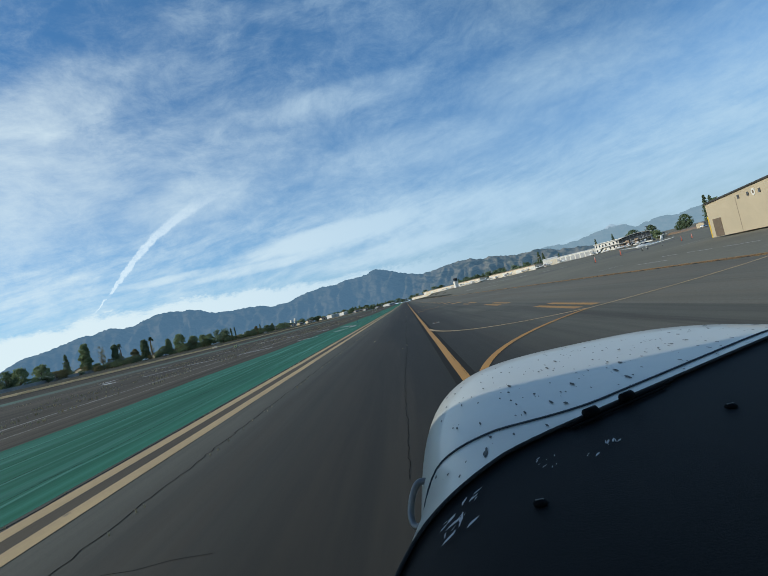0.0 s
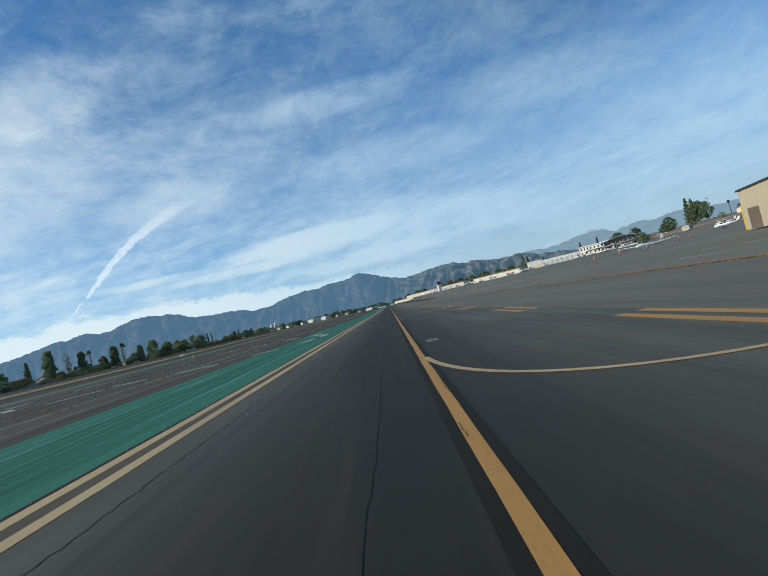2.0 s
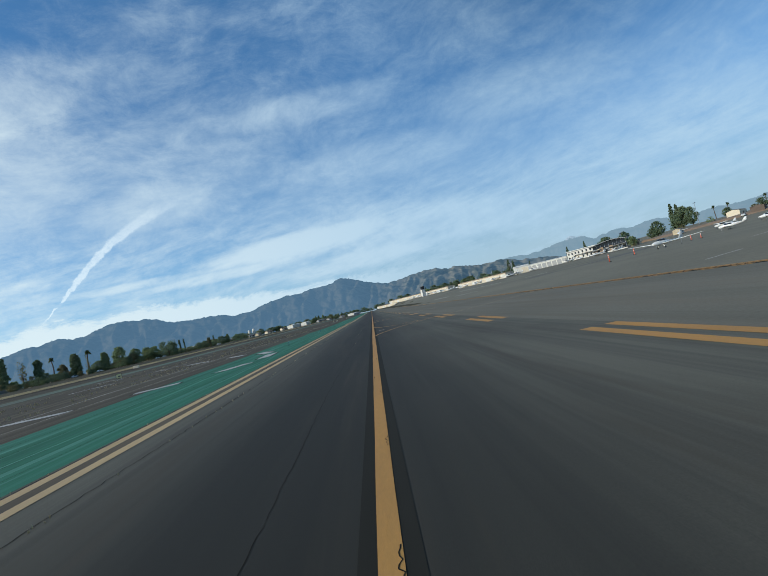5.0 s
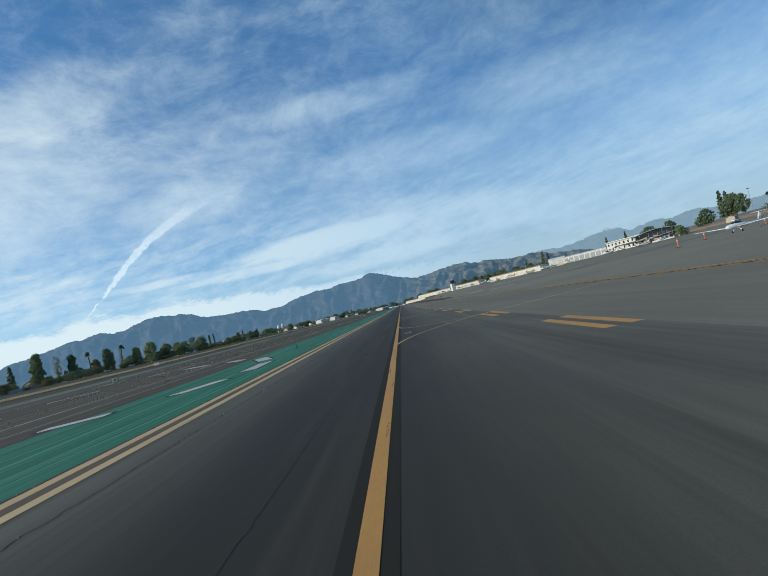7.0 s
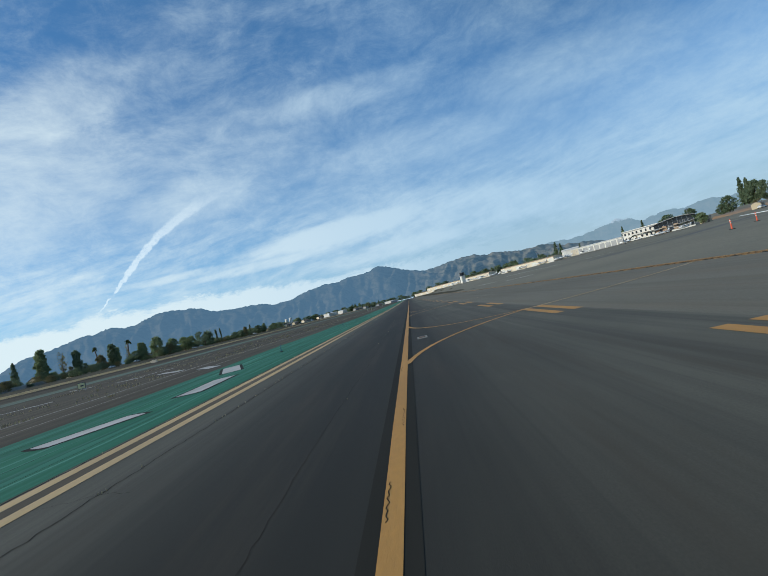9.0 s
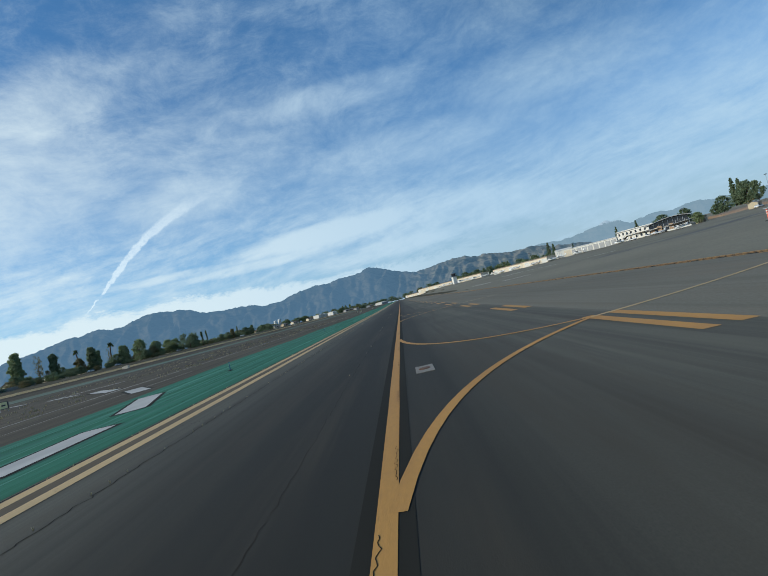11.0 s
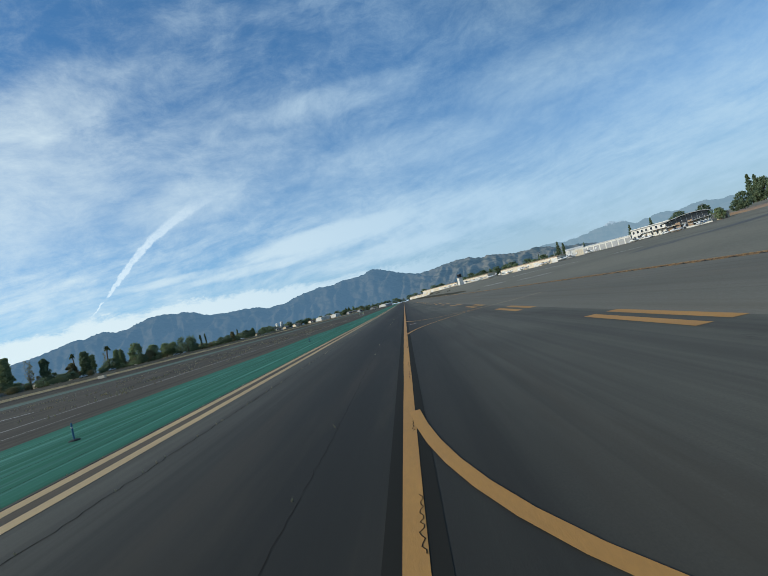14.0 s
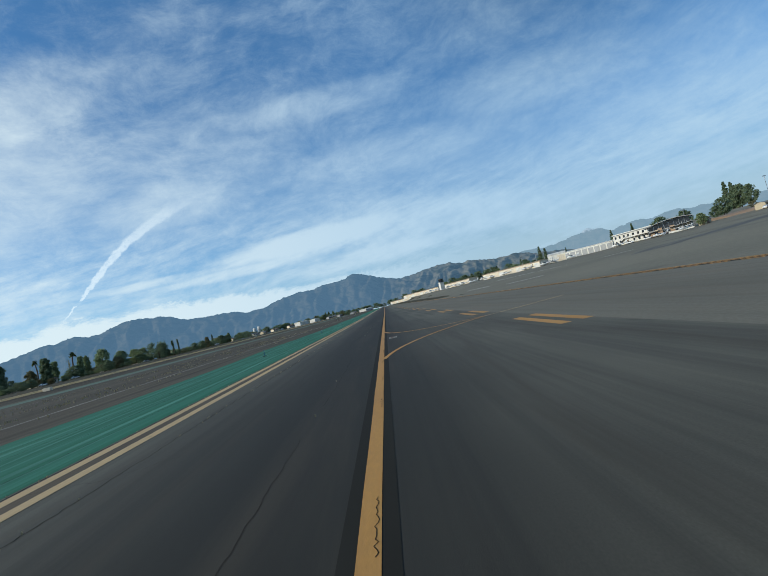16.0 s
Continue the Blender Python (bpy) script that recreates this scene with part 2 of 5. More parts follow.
SUBURB = material("suburb_ground", (0.050, 0.048, 0.030), (0.085, 0.070, 0.042), 0.95, 0.02, (1, 1, 1), 30, 0.9, grain=0.5, gloss=0.1)
YELLOW = material("yellow_paint", (0.49, 0.245, 0.055), (0.40, 0.20, 0.05), 0.75, 0.8, (1, 0.3, 1), 30, 0.8, 0.2,
                  spots=(0.20, 0.13, 0.06), spot_scale=2.2, spot_at=0.66, grain=0.4)
TAN = material("faded_yellow_paint", (0.54, 0.375, 0.18), (0.43, 0.30, 0.15), 0.8, 0.7, (1, 0.3, 1), 30, 0.9, 0.2,
               spots=(0.14, 0.115, 0.08), spot_scale=2.0, spot_at=0.66, grain=0.45)
WHITE_MARK = material("white_marking_paint", (0.50, 0.475, 0.44), (0.37, 0.355, 0.33), 0.8, 0.6, (1, 0.5, 1), 30, 0.8,
                      spots=(0.22, 0.21, 0.2), spot_scale=1.2, spot_at=0.68)
FAINT_MARK = material("worn_white_line", (0.34, 0.31, 0.27), (0.15, 0.135, 0.115), 0.9, 0.25, (1, 0.6, 1), 30, 0.9)
CRACK = material("crack_filler", (0.016, 0.0145, 0.012), (0.026, 0.024, 0.020), 0.95, 2.0, gloss=0.05)
CONCRETE = material("concrete", (0.24, 0.22, 0.185), (0.17, 0.16, 0.14), 0.85, 2.0, (1, 1, 1), 25, 0.7, 0.2)
METAL = material("galvanised_metal", (0.45, 0.45, 0.46), None, 0.45, 3.0, metal=0.9)
RUST = material("rusty_iron", (0.16, 0.085, 0.05), (0.09, 0.05, 0.035), 0.7, 8.0, metal=0.4)

# ---- building helpers ----


def link(name, verts, faces, mat, parent=None, label="", smooth=False):
    me = bpy.data.meshes.new(name)
    me.from_pydata(verts, [], faces)
    me.materials.append(mat)
    if smooth:
        me.shade_smooth()
    ob = new(name, me)
    if parent:
        ob.parent = parent
    if label:
        ob["label"] = label
    return ob


def part(name, bm, mat, parent=None, label="", smooth=False):
    """Links a bmesh as one mesh object under a thing or a part."""
    me = bpy.data.meshes.new(name)
    bmesh.ops.recalc_face_normals(bm, faces=bm.faces)
    bm.to_mesh(me)
    bm.free()
    me.materials.append(mat)
    if smooth:
        me.shade_smooth()
    ob = new(name, me)
    if parent:
        ob.parent = parent
    if label:
        ob["label"] = label
    return ob


def thing(name, m, label, category, group="", kind=""):
    ob = new(name)
    ob.matrix_world = m
    return tagged(ob, label, category, group, kind)


def box(x0, x1, y0, y1, z0, z1, bevel=0.0, bm=None):
    bm = bm or bmesh.new()
    made = bmesh.ops.create_cube(bm, size=1.0, matrix=Matrix.Translation(((x0 + x1) / 2, (y0 + y1) / 2, (z0 + z1) / 2)) @
                                 Matrix.Diagonal((x1 - x0, y1 - y0, z1 - z0, 1)))
    if bevel:
        edges = list({e for v in made["verts"] for e in v.link_edges})
        bmesh.ops.bevel(bm, geom=edges, offset=bevel, segments=2, affect="EDGES", profile=0.6)
    return bm


def tube(points, radii, sides=10, bm=None, caps=True):
    """A round bar along points, with a radius at each."""
    bm = bm or bmesh.new()
    rings = []
    pts = [Vector(p) for p in points]
    for i, p in enumerate(pts):
        d = (pts[min(i + 1, len(pts) - 1)] - pts[max(i - 1, 0)]).normalized()
        u = d.orthogonal().normalized() if i == 0 else (u - d * u.dot(d)).normalized()
        w = d.cross(u)
        r = radii[i] if isinstance(radii, (list, tuple)) else radii
        rings.append([bm.verts.new(p + (u * math.cos(a) + w * math.sin(a)) * r) for a in (2 * math.pi * k / sides for k in range(sides))])
    for a, b in zip(rings, rings[1:]):
        for k in range(sides):
            bm.faces.new((a[k], a[(k + 1) % sides], b[(k + 1) % sides], b[k]))
    if caps:
        bm.faces.new(rings[0][::-1])
        bm.faces.new(rings[-1])
    return bm


def loft(rings, closed=True, caps=True, bm=None):
    """Joins rings of equal numbers of points."""
    bm = bm or bmesh.new()
    rows = [[bm.verts.new(p) for p in ring] for ring in rings]
    n = len(rows[0])
    for a, b in zip(rows, rows[1:]):
        for k in range(n if closed else n - 1):
            bm.faces.new((a[k], a[(k + 1) % n], b[(k + 1) % n], b[k]))
    if caps and closed:
        bm.faces.new(rows[0][::-1])
        bm.faces.new(rows[-1])
    return bm


def smooth(a, b, v):
    t = min(1.0, max(0.0, (v - a) / (b - a)))
    return t * t * (3 - 2 * t)


def gz(x, y):
    """Height of the land: level round the taxiway, rising gently far out."""
    z = smooth(14, 50, x) + 0.00020 * max(0.0, min(x, 260) - 50) ** 2 if x > 0 else 1.25 * smooth(65, 81, -x) + 0.004 * max(0.0, -x - 81)
    lane = smooth(20, 60, abs(x + 6))
    far_rise = max(0.0, min(y, 900) - 160) if x > 0 else 0.12 * max(0.0, min(y, 900) - 300)
    return z + 0.003 * max(0.0, min(y, 900) - 160) + 0.009 * lane * far_rise


def cuts(a, b, first, grow=1.0):
    """Steps from a to b."""
    out, w = [a], first
    while out[-1] + w * 1.4 < b:
        out.append(out[-1] + w)
        w *= grow
    return out + [b]


def sheet_of(name, xs, ys, dz, mat, parent=None, label="", kind="structure", edge=0.0):
    """A piece of ground over a grid of x and y, laid dz over the land; edge: unevenness of its long sides."""
    verts, faces = [], []
    for j, y in enumerate(ys):
        for i, x in enumerate(xs):
            e = edge * noise.noise(Vector((x * 3, y * 0.6, 1.7))) if i == 0 else 0.0
            verts.append((x + e, y, gz(x, y) + dz))
    n = len(xs)
    for j in range(len(ys) - 1):
        for i in range(n - 1):
            a = j * n + i
            faces.append((a, a + 1, a + 1 + n, a + n))
    ob = link(name, verts, faces, mat, parent, label)
    if kind and not parent:
        ob["kind"] = kind
    return ob


# ---- the land ----
far = [-4600, -2600, -1500, -900, -600, -400] + list(range(-320, -100, 20)) + [-95, -89, -83, -77, -71, -65, -45, -25, -14, 0] + list(range(14, 400, 12)) + [450, 600, 900, 1500, 2600, 4600]
tagged(sheet_of("ground", far, [-4600, -2000, -800, -300, -120, -40, 0, 40, 80, 120, 160, 200, 260, 330, 420, 520, 650, 800, 900, 1200, 1800, 3000, 4600], -0.08, SUBURB),
       "dusty ground with faded scrub reaching the foothills", "ground")
Y = cuts(-60, 900, 5.0, 1.015)
taxiway = tagged(sheet_of("taxiway", [-5.85, -3, 0, 3, 5.75], Y, 0.0, ASPHALT), "dark worn asphalt taxiway with tyre streaks", "taxiway")
margin = tagged(sheet_of("apron_margin", [5.75, 9, 12, 15.8], Y, 0.0, ASPHALT_EDGE), "grey asphalt strip between taxiway and apron", "pavement")
apron = tagged(sheet_of("apron", cuts(15.8, 330, 2.0, 1.035), Y, 0.0, APRON), "wide grey asphalt apron with faded lines", "apron")
shoulder = tagged(sheet_of("green_shoulder", [-12.0, -10, -8, -5.85], Y, 0.003, GREEN, edge=0.7), "green painted asphalt shoulder with pale streaks", "shoulder")
infield = tagged(sheet_of("infield", cuts(-73, -11.0, 5.0), Y, 0.0, INFIELD), "bare brown infield with sparse dry weeds", "infield")
tagged(sheet_of("runway_shoulder", cuts(-63, -50.5, 4.0), Y, 0.003, GREEN_FADED, edge=1.2), "pale faded green strip beyond the infield", "shoulder")
tagged(sheet_of("dry_verge", cuts(-76.8, -73.2, 0.9), Y, 0.03, DRY_GRASS, edge=0.8), "strip of straw-coloured dry grass", "verge")

# ---- painted markings ----


def ribbon(name, points, width, mat, parent, dz=0.004, label=""):
    """A painted line of that width along points on the ground."""
    pts = [Vector((p[0], p[1], 0)) for p in points]
    verts, faces = [], []
    for i, p in enumerate(pts):
        d = (pts[min(i + 1, len(pts) - 1)] - pts[max(i - 1, 0)]).normalized()
        s_ = Vector((-d.y, d.x, 0)) * width / 2
        for q in (p + s_, p - s_):
            verts.append((q.x, q.y, gz(q.x, q.y) + dz))
    for i in range(len(pts) - 1):
        a = 2 * i
        faces.append((a, a + 1, a + 3, a + 2))
    return link(name, verts, faces, mat, parent, label)


def straight(x, y0, y1, step=4.0, wobble=0.0, seed=0.0):
    n = max(1, int(abs(y1 - y0) / step))
    return [(x + wobble * noise.noise(Vector((seed, (y0 + (y1 - y0) * i / n) * 0.9, x))), y0 + (y1 - y0) * i / n) for i in range(n + 1)]


ribbon("line_border", straight(0, -50, 700), 0.42, SEAL, taxiway, 0.003, "dark sealed band under the centre line")
ribbon("centre_line", straight(0, -50, 700, 1.5, 0.012, 3), 0.165, YELLOW, taxiway, 0.007, "orange-yellow painted centre line")
for x in (-5.53, -4.90):
    ribbon("edge_line", straight(x, -50, 700, 2.0, 0.02, x), 0.29, TAN, taxiway, 0.006, "faded yellow painted edge line")
ribbon("edge_gap", straight(-5.215, -50, 400, 3.0, 0.02, 8), 0.34, GAP, taxiway, 0.003)
for near, long_ in [(16.0, 5.2), (29.4, 5.3)] + [(43.2 + 12.15 * k, 4.7) for k in range(26)]:
    for x in (5.02, 5.62):
        ribbon("dash", [(x, near), (x, near + long_ / 2), (x, near + long_)], 0.30, YELLOW, taxiway, 0.006)


def bend(p0, p1, p2, n=16):
    return [tuple((1 - t) ** 2 * a + 2 * t * (1 - t) * b + t * t * c for a, b, c in zip(p0, p1, p2)) for t in (i / n for i in range(n + 1))]


for c in (15.3, 59.9, 89.5):
    near_leg = bend((0.08, c - 8.4), (0.75, c - 3.6), (5.0, c - 0.15)) 
    far_leg = bend((0.08, c + 6.2), (0.5, c - 0.2), (5.0, c - 0.1))
    lead = bend((5.0, c - 0.15), (7.0, c + 0.3), (9.5, c + 1.6)) if c > 70 else bend((5.0, c - 0.15), (9.5, c + 1.2), (15.0, c + 5.0))
    ribbon("turn_line", near_leg, 0.15, YELLOW, taxiway, 0.009)
    ribbon("turn_line", far_leg, 0.15, TAN if c < 20 else YELLOW, taxiway, 0.010)
    ribbon("lead_line", lead, 0.15, TAN, margin, 0.009)
# boundary of the movement area: one solid, one broken line
ribbon("boundary_border", straight(15.85, -40, 420, 4.0), 0.80, SEAL, apron, 0.005)
for x in (15.86, 16.22):
    ribbon("boundary_line", straight(x, -40, 420, 3.0, 0.05, x), 0.21, YELLOW, apron, 0.010)
for k in range(-20, 220):
    ribbon("boundary_dash", [(15.45, k * 1.9), (15.45, k * 1.9 + 1.2)], 0.19, YELLOW, apron, 0.010)
# pale parking lines on the apron
for x0, y0, x1, y1 in ((33.2, 61.9, 41.6, 64.2), (25.4, 47.3, 25.1, 44.0), (25.0, 42.5, 24.6, 38.5), (24.5, 37.0, 24.3, 33.0), (21.0, 43.5, 20.8, 38.3), (20.5, 51.0, 23.7, 52.0)):
    ribbon("parking_line", [(x0 + (x1 - x0) * i / 6, y0 + (y1 - y0) * i / 6) for i in range(7)], 0.20, WHITE_MARK, apron, 0.015)
for x0, y0, x1, y1 in ((25.5, 203, 28.2, 187), (26.5, 163.5, 30.3, 152.2), (39.2, 221, 48.2, 185), (51.2, 171, 61.8, 177)):
    ribbon("pale_strip", [(x0 + (x1 - x0) * i / 6, y0 + (y1 - y0) * i / 6) for i in range(7)], 1.3, WHITE_MARK, apron, 0.03, "pale worn parking line")
ribbon("infield_line", straight(-18.6, -50, 500, 4.0, 0.2, 9), 0.34, FAINT_MARK, infield, 0.006, "thin worn pale line")
for x, y0, y1 in ((-15.0, 2, 80), (-23.5, -20, 44), (-40, 0, 180)):
    ribbon("infield_line", straight(x, y0, y1, 4.0, 0.3, x), 0.11, FAINT_MARK, infield, 0.006)

# segmented circle of white bars on the infield
def bar(x0, y0, x1, y1, w, parent):
    """A white bar with slightly rounded ends on a dark painted border."""
    d = Vector((x1 - x0, y1 - y0, 0)).normalized()
    n = Vector((-d.y, d.x, 0))
    for name, mat, grow, dz in (("bar_border", SEAL, 0.15, 0.011), ("circle_bar", WHITE_MARK, 0.0, 0.016)):
        a, b, h = Vector((x0, y0, 0)) - d * grow, Vector((x1, y1, 0)) + d * grow, w / 2 + grow
        ring = [a + n * h, a + n * h * 0.4 - d * 0.08, a - n * h * 0.4 - d * 0.08, a - n * h, b - n * h, b - n * h * 0.4 + d * 0.08, b + n * h * 0.4 + d * 0.08, b + n * h]
        link(name, [(p.x, p.y, gz(p.x, p.y) + dz) for p in ring], [tuple(range(8))], mat, parent)


for x0, y0, x1, y1 in ((-19.0, 47.4, -15.2, 46.8), (-13.0, 49.0, -10.9, 49.5), (-9.3, 51.5, -8.2, 53.8), (-7.9, 56.4, -8.1, 60.1), (-8.9, 62.8, -10.6, 67.0), (-13.6, 71.4, -16.0, 74.6), (-19.6, 78.3, -23.8, 82.4),
                       (-22.4, 49.0, -26.0, 50.1), (-25.4, 48.1, -28.5, 45.6), (-33.0, 47.5, -36.0, 50.5), (-38.8, 54.0, -39.6, 58.0), (-39.2, 64.0, -37.4, 67.8), (-33.0, 74.0, -29.5, 76.2)):
    bar(x0, y0, x1, y1, 0.92, shoulder if x1 > -11.5 else infield)
for x0, y0, x1, y1 in ((-30.3, 87.4, -26.8, 91.0), (-30.9, 86.5, -27.1, 84.9), (-36.6, 91.0, -42.0, 94.0)):
    ribbon("pattern_bar", [(x0, y0), (x1, y1)], 0.55, WHITE_MARK, infield, 0.012)

# cracks and tar lines
rng = random.Random(7)


def crack(points, width, parent=taxiway, jitter=0.04, step=0.35):
    out = []
    for (ax, ay), (bx, by) in zip(points, points[1:]):
        n = max(2, int(math.hypot(bx - ax, by - ay) / step))
        for i in range(n):
            t = i / n
            out.append((ax + (bx - ax) * t + rng.gauss(0, jitter), ay + (by - ay) * t + rng.gauss(0, jitter)))
    ribbon("crack", out, width, CRACK, parent, 0.0035)


for x, w in ((-6.7, 0.10), (-7.3, 0.30), (-8.1, 0.09), (-8.7, 0.16), (-9.4, 0.12), (-10.1, 0.34), (-10.9, 0.10)):
    ribbon("paint_streak", straight(x, -40, 260, 2.5, 0.35, x), w, GREEN_STREAK, shoulder, 0.007)
crack([(-3.95, -30), (-4.0, 20), (-3.85, 50), (-3.9, 75), (-3.8, 160)], 0.014, jitter=0.022, step=0.16)
for y0 in range(-8, 124, 12):
    crack([(-1.05 + 0.03 * math.sin(y * 0.5), y) for y in range(y0, y0 + rng.choice((9, 11, 13)), 2)], rng.uniform(0.0045, 0.007), jitter=0.010, step=0.14)
for y in (3.5, 22.0, 23.6, 41.5, 46.0, 57.6, 71.0, 74.5, 88, 104):
    x = rng.uniform(-5.6, -4.4)
    crack([(x, y), (x + 1.3, y + rng.uniform(-.3, .3)), (x + rng.uniform(1.8, 3.4), y + rng.uniform(-.5, .5))], 0.006, jitter=0.03, step=0.15)
crack([(-5.75, -30), (-5.74, 60), (-5.75, 200)], 0.035, taxiway, 0.02)
for y in range(-4, 100, 3):                      # broken paint along the centre line
    y += rng.uniform(-1, 1)
    x = rng.choice((-0.05, 0.045, 0.055, 0.06))
    pts = [(x + 0.012 * math.sin(1.9 * k) + rng.gauss(0, 0.007), y + 0.045 * k) for k in range(rng.randint(7, 24))]
    ribbon("crack", pts, rng.uniform(0.005, 0.009), CRACK, taxiway, 0.0095)
for x, w in ((-7.0, 0.02), (-8.2, 0.025), (-9.6, 0.02), (-10.8, 0.02)):
    crack([(x, -20), (x + 0.2, 60), (x - 0.2, 190)], w, shoulder, 0.02, 0.8)

# light bases: concrete pads beside the centre line
for x, y in ((0.66, 25.8), (0.62, 57.7), (0.5, 89.4)):
    pad = thing("light_can_pad", pose(x, y, 0), "pale concrete pad with a rusty round light can", "light base", "light bases beside the centre line")
    part("pad", box(-0.19, 0.19, -0.42, 0.42, 0.0, 0.012, 0.005), CONCRETE, pad)
    bm = bmesh.new()
    bmesh.ops.create_cone(bm, cap_ends=True, segments=18, radius1=0.13, radius2=0.11, depth=0.016, matrix=Matrix.Translation((0, 0, 0.020)))
    part("lid", bm, RUST, pad, "rusty round lid")

# dry weed tufts
TUFT = material("dry_weeds", (0.50, 0.42, 0.26), (0.36, 0.30, 0.17), 0.95, 2.0)


def tufts(name, spots_, size, label):
    """Loose clumps of upright dry blades, one joined mesh."""
    q = random.Random(name)
    verts, faces = [], []
    for x, y in spots_:
        for _ in range(7):
            a, h = q.uniform(0, 6.28), size * q.uniform(0.5, 1.5)
            dx, dy = math.cos(a) * size * 0.5, math.sin(a) * size * 0.5
            i, z = len(verts), gz(x, y)
            verts += [(x - dy * 0.3 + dx * 0.4, y + dx * 0.3, z), (x + dy * 0.3, y - dx * 0.3 + dy * 0.4, z), (x + dx * 0.9, y + dy * 0.9, z + h)]
            faces.append((i, i + 1, i + 2))
    return tagged(link(name, verts, faces, TUFT), label, "weeds", kind="stuff")


q = random.Random(4)
clumps = [(q.choice((-18.9, -22.0, -25.0, -27.5, -30.8, -34.0, -38.0)) + q.gauss(0, 1.4), q.uniform(4, 190)) for _ in range(420)]
tufts("infield_weeds", [(x + q.gauss(0, 0.22), y + q.gauss(0, 0.4)) for x, y in clumps for _ in range(q.randint(2, 9)) if -42 < x < -13], 0.105, "sparse dry weed tufts on the infield")
tufts("verge_grass", [(q.uniform(-76, -73), q.uniform(20, 420)) for _ in range(4000)], 0.16, "dry straw-coloured grass tufts on the verge")
tufts("crack_weeds", [(-2.55 + q.uniform(-.06, .06), 21.6 + q.uniform(-.06, .06)) for _ in range(5)] + [(-3.9 + q.uniform(-.05, .05), q.uniform(2, 110)) for _ in range(150)]
      + [(-1.1 + q.uniform(-.1, .1), q.uniform(2, 110)) for _ in range(14)] + [(-5.76 + q.uniform(-.04, .04), q.uniform(2, 140)) for _ in range(120)], 0.032, "small dry weeds growing from pavement cracks")

# ---- mountains ----


def mountains(name, profile, r0, r1, mat, label, seed, rough_el):
    """A range seen from the field: ridge heights in degrees by bearing, with spurs that run down to the plain."""
    rows, cols = 46, 1200
    verts, faces = [], []
    a0, a1 = profile[0][0], profile[-1][0]
    for i in range(cols + 1):
        az = a0 + (a1 - a0) * i / cols
        for (pa, pe), (qa, qe) in zip(profile, profile[1:]):
            if pa <= az <= qa:
                el = pe + (qe - pe) * smooth(pa, qa, az)
                break
        el += rough_el * (noise.fractal(Vector((az * 0.55, seed, 0)), 0.40, 2.1, 8) + 0.55 * abs(noise.noise(Vector((az * 1.3, seed, 4)))) - 0.2)
        top, d = r1 * math.tan(radians(el)), compass(az)
        for j in range(rows + 1):
            t = j / rows
            r = r0 + (r1 - r0) * t
            lean = az + 1.6 * (1 - t) + 0.5 * noise.noise(Vector((az * 0.5, t * 3, seed)))
            spur = 1 - 2 * abs(noise.noise(Vector((lean * 0.42, t * 0.8, seed))))
            rib = 1 - 2 * abs(noise.noise(Vector((lean * 1.15 + 0.8 * t, t * 2.0, seed + 5))))
            gully = noise.fractal(Vector((lean * 2.2, t * 6.0, seed + 9)), 0.8, 2.1, 4)
            shape = t ** 0.9 * (0.66 + 0.34 * t) + (0.20 * (spur - 0.45) + 0.085 * (rib - 0.45) + 0.030 * gully) * math.sin(math.pi * min(1.0, t * 1.02)) ** 0.7
            verts.append((d.x * r, d.y * r, 8 + max(0.0, (top - 8) * (shape if j < rows else 1.0))))
    n = rows + 1
    for i in range(cols):
        for j in range(rows):
            a = i * n + j
            faces.append((a, a + n, a + n + 1, a + 1))
    return tagged(link(name, verts, faces, mat, smooth=True), label, "mountains", kind="structure")


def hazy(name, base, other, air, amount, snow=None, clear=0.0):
    """Scrub slopes with kilometres of blue haze painted in: emission mixed into the surface."""
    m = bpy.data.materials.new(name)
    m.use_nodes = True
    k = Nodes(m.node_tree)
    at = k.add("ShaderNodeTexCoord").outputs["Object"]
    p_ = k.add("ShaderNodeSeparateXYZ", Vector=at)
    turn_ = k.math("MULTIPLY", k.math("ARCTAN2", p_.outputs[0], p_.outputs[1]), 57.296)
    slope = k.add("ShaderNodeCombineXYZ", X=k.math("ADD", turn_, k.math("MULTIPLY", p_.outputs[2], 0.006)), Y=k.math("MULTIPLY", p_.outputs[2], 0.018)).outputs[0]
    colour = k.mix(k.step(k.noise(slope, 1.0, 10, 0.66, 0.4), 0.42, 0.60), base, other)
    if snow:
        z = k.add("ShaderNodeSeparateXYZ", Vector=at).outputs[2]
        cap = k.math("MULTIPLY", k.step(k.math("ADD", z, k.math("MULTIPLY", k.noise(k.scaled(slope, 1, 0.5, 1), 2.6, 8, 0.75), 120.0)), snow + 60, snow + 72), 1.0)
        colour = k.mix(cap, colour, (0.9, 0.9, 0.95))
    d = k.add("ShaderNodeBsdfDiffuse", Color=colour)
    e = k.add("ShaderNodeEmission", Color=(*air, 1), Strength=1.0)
    # painted haze thins by clear towards the right, where slopes look sunlit
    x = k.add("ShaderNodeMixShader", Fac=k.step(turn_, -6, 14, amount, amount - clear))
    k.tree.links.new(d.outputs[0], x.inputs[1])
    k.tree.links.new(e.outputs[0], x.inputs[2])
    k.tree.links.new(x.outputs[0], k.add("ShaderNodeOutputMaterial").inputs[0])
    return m


